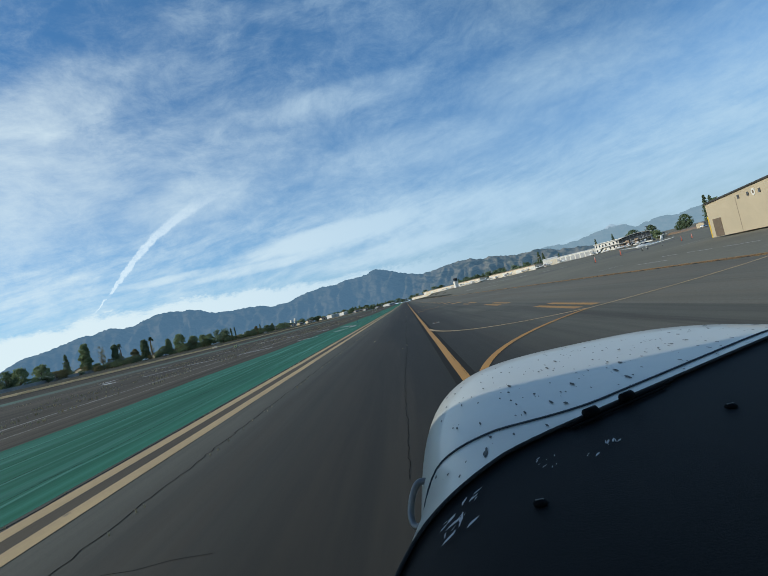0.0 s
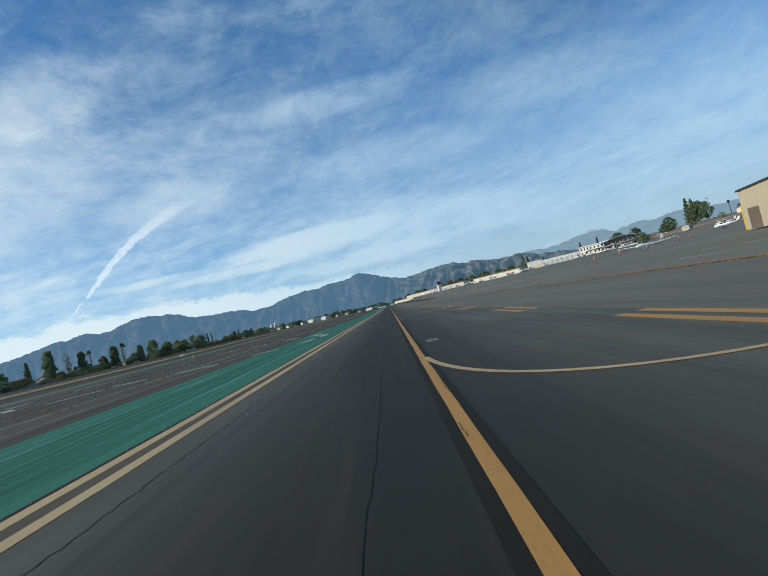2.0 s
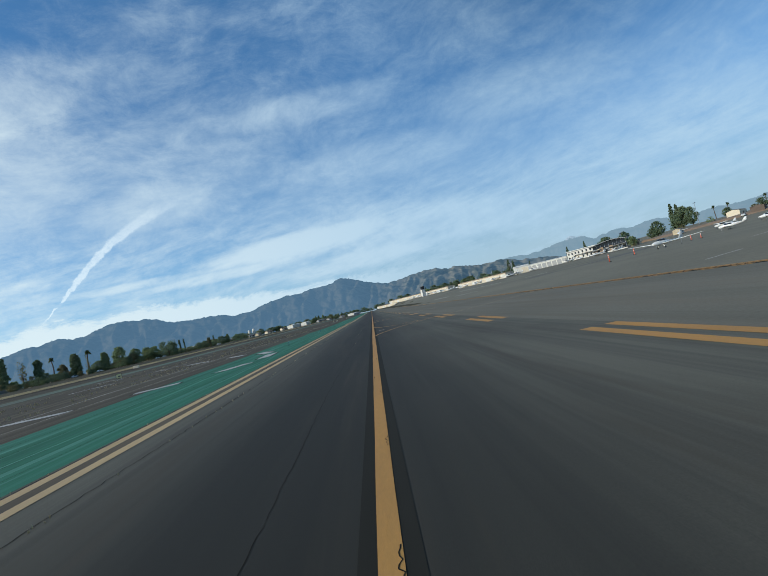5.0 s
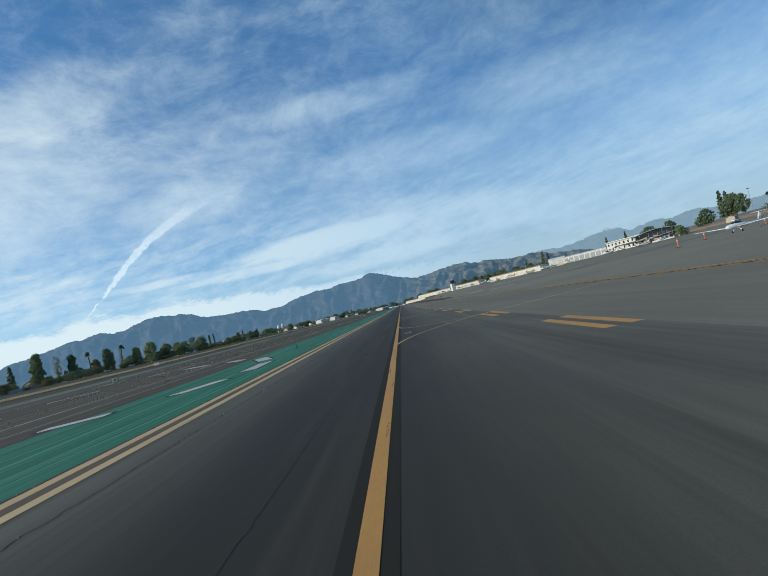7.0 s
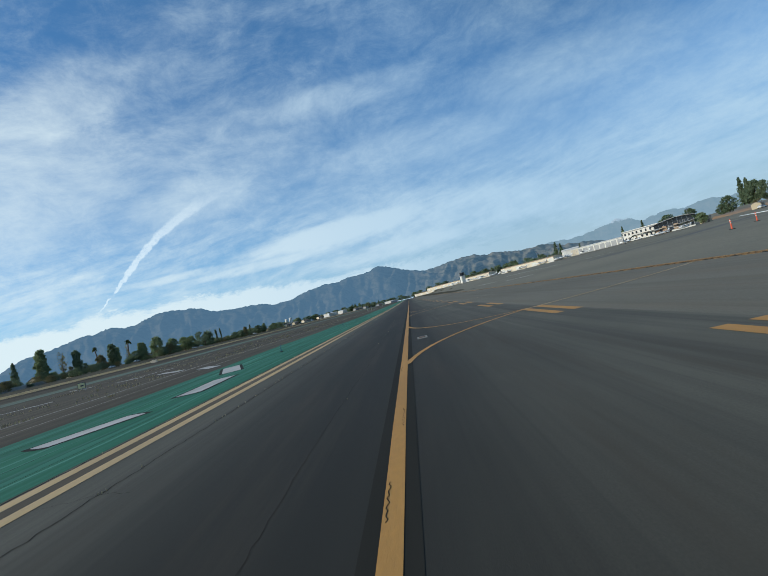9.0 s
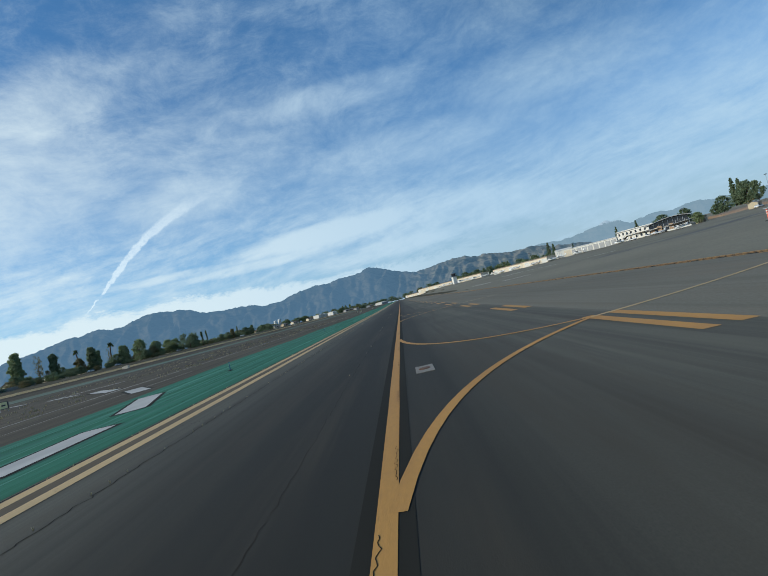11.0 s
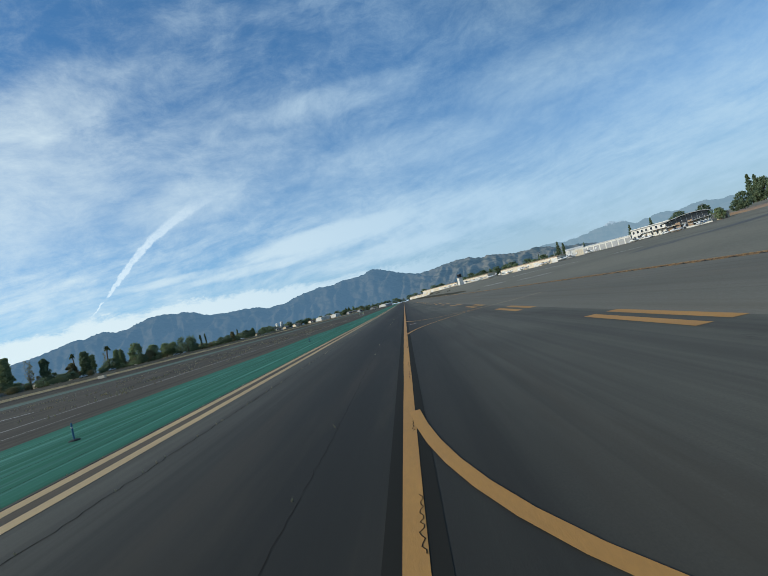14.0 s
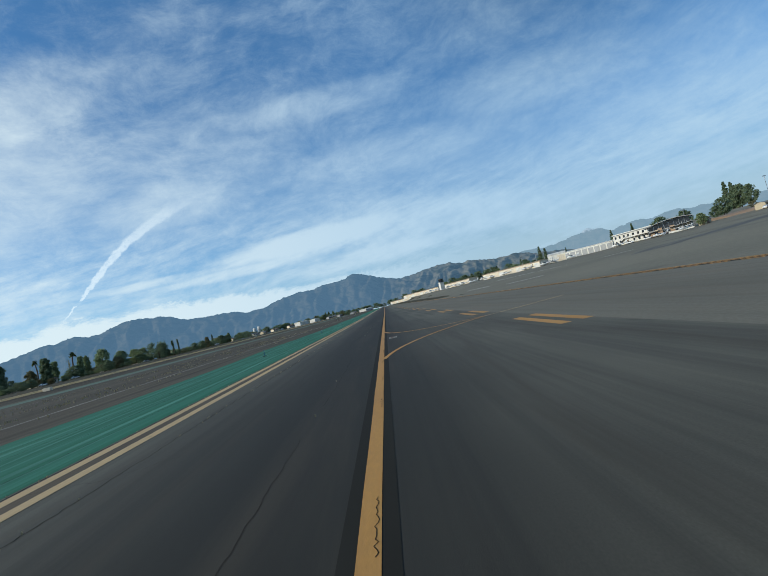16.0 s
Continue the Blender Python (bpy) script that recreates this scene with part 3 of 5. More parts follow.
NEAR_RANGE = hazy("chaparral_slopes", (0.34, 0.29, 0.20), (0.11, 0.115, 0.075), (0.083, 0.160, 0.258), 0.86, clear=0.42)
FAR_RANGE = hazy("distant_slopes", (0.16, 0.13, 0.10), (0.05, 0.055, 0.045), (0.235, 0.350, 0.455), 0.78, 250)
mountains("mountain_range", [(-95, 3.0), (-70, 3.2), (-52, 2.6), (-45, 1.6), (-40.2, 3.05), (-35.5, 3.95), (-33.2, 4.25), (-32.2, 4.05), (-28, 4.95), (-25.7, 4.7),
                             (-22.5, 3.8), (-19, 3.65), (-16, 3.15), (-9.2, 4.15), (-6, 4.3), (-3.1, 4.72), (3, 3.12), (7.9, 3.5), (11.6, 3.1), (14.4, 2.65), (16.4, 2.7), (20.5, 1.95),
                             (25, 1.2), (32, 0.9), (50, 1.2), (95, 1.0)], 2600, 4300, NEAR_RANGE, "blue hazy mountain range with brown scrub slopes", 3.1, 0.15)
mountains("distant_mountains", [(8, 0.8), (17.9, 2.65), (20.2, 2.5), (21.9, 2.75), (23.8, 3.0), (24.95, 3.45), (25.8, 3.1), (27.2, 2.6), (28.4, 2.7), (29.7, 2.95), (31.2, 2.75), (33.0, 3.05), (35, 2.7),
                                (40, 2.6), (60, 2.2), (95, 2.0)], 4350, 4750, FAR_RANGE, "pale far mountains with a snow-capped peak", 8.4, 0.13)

# ---- materials of things ----
STUCCO = material("tan_stucco", (0.50, 0.415, 0.285), (0.43, 0.355, 0.245), 0.9, 0.35, (1, 1, 1), 40, 0.7, 0.15, spots=(0.36, 0.29, 0.20), spot_scale=0.5, spot_at=0.68)
BROWN = material("brown_paint", (0.17, 0.125, 0.085), None, 0.6, 1.5)
DARK_TRIM = material("dark_trim", (0.06, 0.055, 0.05), None, 0.6, 2.0)
CAUTION = material("caution_yellow", (0.72, 0.48, 0.03), (0.58, 0.38, 0.04), 0.6, 2.0)
WHITE_WALL = material("white_wall", (0.72, 0.69, 0.62), (0.62, 0.59, 0.53), 0.8, 0.4, (1, 1, 1), 30, 0.7)
CREAM = material("cream_metal", (0.72, 0.62, 0.46), (0.62, 0.53, 0.40), 0.6, 0.5, (1, 1, 0.2), 20, 0.7)
GREY_WALL = material("grey_metal", (0.34, 0.34, 0.335), (0.28, 0.28, 0.28), 0.6, 0.5, (1, 1, 0.2), 20, 0.7)
BLOCK = material("block_wall", (0.36, 0.35, 0.32), (0.27, 0.265, 0.25), 0.9, 0.3, (1, 1, 1), 30, 0.8)
BRICK = material("tan_brick", (0.40, 0.27, 0.175), (0.34, 0.23, 0.15), 0.85, 0.6, (1, 1, 1), 30, 0.7)
ROOF_DARK = material("dark_roof", (0.075, 0.08, 0.09), (0.055, 0.06, 0.065), 0.6, 0.4)
ROOF_BROWN = material("brown_shingles", (0.15, 0.11, 0.085), (0.11, 0.085, 0.07), 0.9, 0.8, (1, 1, 1), 20, 0.8)
ROOF_TAN = material("tan_roof_sheet", (0.42, 0.29, 0.18), (0.34, 0.24, 0.15), 0.7, 0.4, (1, 1, 1), 20, 0.7)
ROOF_GREY = material("grey_shingles", (0.20, 0.19, 0.18), (0.15, 0.145, 0.14), 0.9, 0.8, (1, 1, 1), 20, 0.8)
GLASS = material("dark_glass", (0.03, 0.035, 0.045), None, 0.12, 1.0, grain=0.05)
PLANE_WHITE = material("white_gloss_paint", (0.80, 0.79, 0.76), (0.74, 0.73, 0.70), 0.32, 1.2, (1, 1, 1), 20, 0.5, coat=0.3, grain=0.06)
PLANE_BLUE = material("blue_stripe_paint", (0.05, 0.09, 0.25), None, 0.35, 1.0)
PLANE_RED = material("red_stripe_paint", (0.40, 0.05, 0.04), None, 0.35, 1.0)
RUBBER = material("black_rubber", (0.022, 0.022, 0.023), None, 0.85, 3.0)
ORANGE = material("orange_plastic", (0.75, 0.115, 0.045), (0.62, 0.10, 0.05), 0.6, 3.0)
BLUE_POST = material("blue_plastic", (0.012, 0.10, 0.19), (0.01, 0.07, 0.14), 0.5, 6.0)
BARK = material("bark", (0.13, 0.10, 0.075), (0.08, 0.06, 0.045), 0.95, 3.0, (1, 1, 0.3))
DIRT = material("bare_dirt", (0.25, 0.175, 0.12), (0.18, 0.13, 0.09), 0.95, 0.2)


def leaf_material(name, a, b):
    m = bpy.data.materials.new(name)
    m.use_nodes = True
    k = Nodes(m.node_tree)
    r = k.add("ShaderNodeNewGeometry").outputs["Random Per Island"]
    colour = k.mix(r, a, b)
    d = k.add("ShaderNodeBsdfDiffuse", Color=colour)
    t = k.add("ShaderNodeBsdfTranslucent", Color=colour)
    x = k.add("ShaderNodeMixShader", Fac=0.42)
    k.tree.links.new(d.outputs[0], x.inputs[1])
    k.tree.links.new(t.outputs[0], x.inputs[2])
    k.tree.links.new(x.outputs[0], k.add("ShaderNodeOutputMaterial").inputs[0])
    return m


LEAF = leaf_material("green_leaves", (0.17, 0.235, 0.115), (0.34, 0.39, 0.22))
LEAF_DARK = leaf_material("dark_leaves", (0.115, 0.165, 0.095), (0.24, 0.29, 0.18))
LEAF_PALE = leaf_material("pale_leaves", (0.16, 0.16, 0.08), (0.29, 0.26, 0.15))
LEAF_PALM = leaf_material("palm_fronds", (0.05, 0.075, 0.03), (0.12, 0.135, 0.065))

# ---- trees ----
TREES = {}


def leaves(points, size, seed, flat=0.0):
    """Small leaf sprays: a bent pair of triangles at each point."""
    r = random.Random(seed)
    verts, faces = [], []
    for p in points:
        u = Vector((r.gauss(0, 1), r.gauss(0, 1), r.gauss(0, 1 - flat))).normalized()
        w = u.orthogonal().normalized()
        w = Matrix.Rotation(r.uniform(0, 6.28), 3, u) @ w
        s_ = size * r.uniform(0.6, 1.4)
        i = len(verts)
        verts += [p - u * s_, p + w * s_ * 0.6, p + u * s_, p - w * s_ * 0.5 + Vector((0, 0, -s_ * 0.3))]
        faces += [(i, i + 1, i + 2), (i, i + 2, i + 3)]
    return verts, faces


def crown_points(kind, r):
    """Where the sprays of a crown ten metres tall hang."""
    pts = []
    if kind == "conifer":                        # whorls of drooping branches up to a point
        z = 1.0
        while z < 9.9:
            reach = 2.8 * (1 - z / 10.0) ** 0.7 * r.uniform(0.6, 1.25) + 0.08
            for _ in range(8):
                a, long_ = r.uniform(0, 6.28), reach * r.uniform(0.7, 1.1)
                for k in range(9):
                    t = math.sqrt((k + r.random()) / 9)
                    q = long_ * t
                    pts.append(Vector((q * math.cos(a) + r.gauss(0, 0.10), q * math.sin(a) + r.gauss(0, 0.10), z - 0.35 * t * long_ + r.gauss(0, 0.10))))
            z += 0.42
        return pts
    lumps = {"round": 80, "tall": 120, "wide": 46, "sparse": 20, "conifer": 110, "bush": 26, "cypress": 30}[kind]
    for _ in range(lumps):
        t = r.random()
        a = r.uniform(0, 6.28)
        if kind == "round":
            z, rad = 1.3 + 8.2 * t, 3.3 * math.sin(math.pi * (0.12 + 0.80 * t)) ** 0.7
        elif kind == "tall":
            z, rad = 0.8 + 8.8 * t, 1.6 * math.sin(math.pi * (0.15 + 0.78 * t)) ** 0.6 * r.uniform(0.75, 1.25)
        elif kind == "wide":
            z, rad = 1.2 + 8.2 * t, 5.4 * math.sin(math.pi * (0.16 + 0.76 * t)) ** 0.7
        elif kind == "sparse":
            z, rad = 2.6 + 7.2 * t, 2.3 * math.sin(math.pi * (0.15 + 0.75 * t))
        elif kind == "conifer":
            z, rad = 1.4 + 8.5 * t, (2.5 * (1 - t) ** 0.8 + 0.1) * (0.65 + 0.35 * math.cos(t * 40))
        elif kind == "cypress":
            z, rad = 0.6 + 9.2 * t, 1.35 * (1 - t) ** 0.6 * min(1, 0.5 + 4 * t)
        else:
            z, rad = 0.8 + 7.8 * t, 5.0 * math.sin(math.pi * (0.22 + 0.70 * t)) ** 0.6
        q = rad * math.sqrt(r.uniform(0.05, 1.0))
        c = Vector((q * math.cos(a), q * math.sin(a), z))
        lump = {"round": 0.9, "tall": 0.60, "wide": 1.35, "sparse": 0.9, "conifer": 0.48, "bush": 1.45, "cypress": 0.55}[kind] * r.uniform(0.7, 1.3)
        for _ in range({"sparse": 20, "tall": 46, "round": 52}.get(kind, 80)):
            v = Vector((r.gauss(0, 1), r.gauss(0, 1), r.gauss(0, 0.75))).normalized() * lump * r.uniform(0.55, 1.05)
            pts.append(c + v)
    return pts


def tree(kind, x, y, height, mat=None, label="leafy green tree", spread=1.0, variant=0, group="trees beyond the field"):
    mat = mat or LEAF
    key = (kind, mat.name, variant)
    m = pose(x, y, gz(x, y) - 0.1, 0, 0, (x * 37 + y * 91) % 360)
    if key in TREES:
        first, h0 = TREES[key]
        s_ = height / h0
        ob = copy_thing(first, m @ Matrix.Diagonal((s_ * spread, s_ * spread, s_, 1)))
        return tagged(ob, label)
    r = random.Random(str(key))
    s_ = height / 10
    ob = thing("palm_tree" if kind == "palm" else "tree", m, label, "tree", group)

    def sc(v):
        return Vector((v[0] * s_ * spread, v[1] * s_ * spread, v[2] * s_))
    if kind == "palm":
        lean = r.uniform(-0.4, 0.4)
        trunk = [sc((lean * (t / 8) ** 2, 0.1 * math.sin(t), t * 1.15)) for t in range(9)]
        part("trunk", tube(trunk, [0.28 * s_ - 0.014 * i * s_ for i in range(9)], 7), BARK, ob, smooth=True)
        top, verts, faces = trunk[-1], [], []
        for i in range(46):
            a, rise = r.uniform(0, 6.28), r.uniform(-0.9, 1.1)
            last = None
            for j in range(6):
                t = j / 5
                p = top + Vector((math.cos(a), math.sin(a), 0)) * (1.05 * s_ * t) + Vector((0, 0, (rise * t - 0.9 * t * t) * 0.95 * s_))
                w = Vector((-math.sin(a), math.cos(a), 0)) * (0.20 * s_ * math.sin(math.pi * (0.12 + 0.8 * t)))
                verts += [p - w, p + w]
                n = len(verts)
                if last is not None:
                    faces.append((last, last + 1, n - 1, n - 2))
                last = n - 2
        link("crown", verts, faces, mat, ob)
    else:
        pts = [sc(p) for p in crown_points(kind, r)]
        top = 6.5 if kind not in ("conifer", "cypress") else 9.3
        bm = tube([sc((0.06 * math.sin(i * 1.7), 0.06 * math.cos(i), top * i / 5)) for i in range(6)], [0.30 * s_ * (1 - 0.15 * i) for i in range(6)], 7)
        for i in range(7):
            p = pts[(i * 97 + 13) % len(pts)]
            z0 = min(0.55 * p.z, top * s_ * 0.8)
            tube([Vector((0, 0, z0)), Vector((p.x * 0.45, p.y * 0.45, (z0 + p.z) / 2 + 0.2 * s_)), p * 0.94], [0.11 * s_, 0.07 * s_, 0.02 * s_], 5, bm)
        part("trunk", bm, BARK, ob, smooth=True)
        v, f_ = leaves(pts, {"sparse": 0.22, "conifer": 0.30}.get(kind, 0.31) * s_, str(key))
        link("crown", v, f_, mat, ob)
    TREES[key] = (ob, height)
    return ob


# ---- buildings ----


def gable(L, W, H, rise, over=0.4, thick=0.16):
    """A gable roof along x."""
    x = L / 2 + over
    prof = [(-W / 2 - over, H - rise * over / (W / 2)), (0, H + rise), (W / 2 + over, H - rise * over / (W / 2))]
    low = [(p[0], p[1] + 0.002) for p in prof]
    ring = [(p[0], p[1] + thick) for p in prof] + low[::-1]
    return loft([[(-x, a, b) for a, b in ring], [(x, a, b) for a, b in ring]])


def gable_walls(L, W, H, rise):
    ring = [(-W / 2, 0), (W / 2, 0), (W / 2, H), (0, H + rise), (-W / 2, H)]
    return loft([[(-L / 2, a, b) for a, b in ring], [(L / 2, a, b) for a, b in ring]])


def window(parent, x, y, z, w, h, face, frame_mat):
    """A window let into a wall: frame, pane and sill; face is the wall's outward way along y."""
    f0, f1 = sorted((y - 0.02 * face, y + 0.05 * face))
    bm = box(x - w / 2 - 0.06, x - w / 2, f0, f1, z, z + h)
    box(x + w / 2, x + w / 2 + 0.06, f0, f1, z, z + h, bm=bm)
    box(x - w / 2 - 0.06, x + w / 2 + 0.06, f0, f1, z + h, z + h + 0.06, bm=bm)
    box(x - w / 2 - 0.06, x + w / 2 + 0.06, f0, f1 + (0.04 if face > 0 else 0), z - 0.06, z, bm=bm)
    fr = part("window", bm, frame_mat, parent)
    g0, g1 = sorted((y - 0.01 * face, y + 0.015 * face))
    part("pane", box(x - w / 2, x + w / 2, g0, g1, z, z + h), GLASS, fr, "dark window pane")
    return fr


def house(x, y, turn, L, W, H, rise, wall, roof, label, name="house"):
    ob = thing(name, pose(x, y, gz(x, y), 0, 0, turn), label, "house", "houses beyond the field")
    part("wall", gable_walls(L, W, H, rise), wall, ob)
    part("roof", gable(L, W, H, rise), roof, ob)
    for i in range(3):
        window(ob, -L / 3 + i * L / 3, -W / 2, 0.9, 1.2, 1.1, -1, WHITE_WALL)
    part("door", box(L / 6 - 0.45, L / 6 + 0.45, -W / 2 - 0.04, -W / 2 + 0.02, 0, 2.05), BROWN, ob)
    part("chimney", box(L / 4 - 0.3, L / 4 + 0.3, 0.4, 1.0, H, H + rise + 0.7, 0.03), BRICK, ob)
    return ob


def long_hangar(x, y, turn, L, W, H, rise, wall, roof, doors, label):
    """A row hangar: front along x, facing its own -y."""
    ob = thing("hangar_row", pose(x, y, gz(x, y) - 0.05, 0, 0, turn), label, "hangar", "hangars round the apron")
    part("wall", gable_walls(L, W, H, rise), wall, ob)
    part("roof", gable(L, W, H, rise, 0.25), roof, ob)
    step = L / doors
    for i in range(doors):
        a = -L / 2 + step * i
        d = part("hangar_door", box(a + 0.35, a + step - 0.35, -W / 2 - 0.07, -W / 2 + 0.02, 0.05, H * 0.82, 0.02), GREY_WALL if doors == 8 else (CREAM if i % 3 else WHITE_WALL), ob)
        for k in range(1, 4):
            u = a + 0.35 + (step - 0.7) * k / 4
            part("rib", box(u - 0.05, u + 0.05, -W / 2 - 0.11, -W / 2 - 0.06, 0.08, H * 0.80), METAL, d)
    return ob


# tan hangar beside the apron
HX, HY = 37.0, 56.7
H0 = gz(HX + 5, HY - 10)
hangar = thing("hangar", pose(HX, HY, H0 - 0.02), "tan stucco hangar with low gable and brown door", "hangar")
prof = [(0, 0), (0, 4.08), (-15, 5.18), (-30, 4.08), (-30, 0)]
part("wall", loft([[(0, a, b) for a, b in prof], [(26, a, b) for a, b in prof]]), STUCCO, hangar)
rp = [(0.12, 4.03), (-15, 5.13), (-30.12, 4.03), (-30.12, 4.17), (-15, 5.28), (0.12, 4.17)]
part("roof", loft([[(-0.12, a, b + 0.06) for a, b in rp], [(26.12, a, b + 0.06) for a, b in rp]]), DARK_TRIM, hangar)
door = part("door", box(-0.06, 0.02, -2.1, -0.75, 0.05, 2.15, 0.012), BROWN, hangar, "brown steel door")
part("knob", box(-0.13, -0.05, -1.95, -1.85, 1.0, 1.06, 0.01), METAL, door)
part("corner_guard", box(-0.05, 0.08, -0.08, 0.05, 0, 2.6, 0.015), CAUTION, hangar, "yellow painted corner guard")
part("gutter", tube([(-0.16, 0.1, 4.09), (-0.16, -15, 5.19), (-0.16, -30.1, 4.09)], 0.05, 6), DARK_TRIM, hangar)
for y in (-5.5, -6.9, -8.5, -10.4, -12.4):
    vent = part("vent", box(-0.05, 0.02, y - 0.14, y + 0.14, 3.60, 4.02, 0.01), DARK_TRIM, hangar, "dark louvred vent")
    for k in range(3):
        part("slat", box(-0.075, -0.045, y - 0.13, y + 0.13, 3.65 + k * 0.12, 3.69 + k * 0.12), METAL, vent)
bm = bmesh.new()
bmesh.ops.create_cone(bm, cap_ends=True, segments=24, radius1=0.30, radius2=0.30, depth=0.05, matrix=Matrix.Translation((-0.04, -7.7, 3.85)) @ Matrix.Rotation(radians(90), 4, "Y") @ Matrix.Diagonal((1.25, 0.8, 1, 1)))
badge = part("badge", bm, WHITE_WALL, hangar, "oval white badge with a dark middle")
bm = bmesh.new()
bmesh.ops.create_cone(bm, cap_ends=True, segments=20, radius1=0.15, radius2=0.15, depth=0.03, matrix=Matrix.Translation((-0.07, -7.7, 3.85)) @ Matrix.Rotation(radians(90), 4, "Y") @ Matrix.Diagonal((1.3, 0.7, 1, 1)))
part("badge_middle", bm, BROWN, badge)
for k in range(1, 6):
    part("panel_joint", box(-0.012, 0.01, -5.0 * k - 0.02, -5.0 * k + 0.02, 0.1, 3.9), BROWN, hangar)

# white two-storey office with outside stair
ob = thing("office_building", pose(150.8, 328.5, gz(150.8, 328.5) - 0.1, 0, 0, -64), "white two-storey office with dark windows and stair", "office")
part("wall", box(-12, 12, -5, 5, 0, 6.0, 0.05), WHITE_WALL, ob)
part("roof", box(-12.4, 12.4, -5.5, 5.5, 6.0, 6.35, 0.04), GREY_WALL, ob)
part("parapet", box(-12.2, 12.2, -5.3, -5.05, 6.35, 6.7), WHITE_WALL, ob)
for i, u in enumerate((-10.3, -7.6, -4.9, -2.2, 0.9, 4.0, 7.0, 10.0)):
    window(ob, u, -5, 3.9, 1.15, 1.45, -1, WHITE_WALL)
    if i not in (2, 3):
        window(ob, u, -5, 0.9, 1.15, 1.5, -1, WHITE_WALL)
part("door", box(-3.6, -2.4, -5.06, -4.98, 0.05, 2.2), BROWN, ob)
part("awning", box(1.5, 10.5, -7.0, -5.0, 3.05, 3.25, 0.02), ROOF_BROWN, ob)
for u in (1.8, 6, 10.2):
    part("post", tube([(u, -6.9, 0), (u, -6.9, 3.05)], 0.07, 8), DARK_TRIM, ob)
stair = part("stair", loft([[(-9.5, -6.2, 0), (-9.1, -6.2, 0), (-4.4, -6.2, 3.1), (-4.8, -6.2, 3.1)], [(-9.5, -5.1, 0), (-9.1, -5.1, 0), (-4.4, -5.1, 3.1), (-4.8, -5.1, 3.1)]]), DARK_TRIM, ob)
part("handrail", tube([(-9.4, -6.2, 1.0), (-4.6, -6.2, 4.1), (0, -6.2, 4.1)], 0.05, 6), METAL, stair)
part("landing", box(-4.8, 1.2, -6.2, -5.0, 3.0, 3.12), DARK_TRIM, ob)

# terminal with a curved dark roof
ob = thing("terminal_building", pose(150.5, 299, gz(150.5, 299) - 0.1, 0, 0, -33) @ Matrix.Diagonal((0.88, 0.88, 0.90, 1)), "modern terminal with dark curved roof and brick piers", "terminal")
part("wall", box(-10.6, 10.6, 1.4, 12, 0, 5.2), GREY_WALL, ob)
arc = [(-12.5 + 24.6 * t, 4.7 + 3.3 * math.sin(math.pi * (0.10 + 0.66 * t ** 1.15))) for t in (i / 24 for i in range(25))]
ring = [(a, b + 0.34) for a, b in arc] + [(a, b) for a, b in reversed(arc)]
part("roof", loft([[(a, -2.6, b) for a, b in ring], [(a, 13, b) for a, b in ring]]), ROOF_DARK, ob, smooth=False)
part("roof_edge", loft([[(a, -2.68, b) for a, b in ring], [(a, -2.6, b) for a, b in ring]]), GREY_WALL, ob, "pale metal roof edge")
for k in range(8):
    u0, u1 = -10.4 + 2.6 * k, -10.4 + 2.6 * (k + 1)
    h_ = 4.5 + 3.1 * math.sin(math.pi * (0.10 + 0.66 * ((u0 + 13.0) / 24.6) ** 1.15))
    part("pane", box(u0 + 0.07, u1 - 0.07, 0.9, 1.0, 3.7, h_), GLASS, ob, "dark upper window pane")
    part("mullion", box(u0 - 0.07, u0 + 0.07, 0.84, 1.04, 0.1, h_), METAL, ob)
    part("pane", box(u0 + 0.07, u1 - 0.07, 0.9, 1.0, 0.4, 2.8), GLASS, ob, "dark lower window pane")
    part("spandrel", box(u0 + 0.07, u1 - 0.07, 0.86, 1.02, 2.8, 3.7), CREAM if k % 3 else GREY_WALL, ob)
for u in (-8.8, -4.8, 1.4):
    part("brick_pier", box(u - 1.15, u + 1.15, -1.4, 0.8, 0, 4.4 if u > -6 else 3.0, 0.03), BRICK, ob, "tan brick pier")
for u in (-10.8, -2.4, 4.0, 6.3, 8.6, 10.9):
    part("column", tube([(u, -1.9, 0), (u, -1.9, 5.2)], 0.12, 8), METAL, ob)
part("canopy", loft([[(a, -3.2, b), (a, 0.8, b), (a, 0.8, b + 0.22), (a, -3.2, b + 0.22)] for a, b in ((-0.2, 3.3), (11.6, 4.1))]), GREY_WALL, ob, "pale sloping entrance canopy")
part("canopy", loft([[(a, -2.8, b), (a, 0.8, b), (a, 0.8, b + 0.2), (a, -2.8, b + 0.2)] for a, b in ((-12.0, 2.5), (-5.0, 3.2))]), ROOF_DARK, ob, "dark low canopy")
part("low_wall", box(-1.0, 11.4, -6.3, -6.0, 0, 0.9, 0.02), WHITE_WALL, ob, "long low white wall")

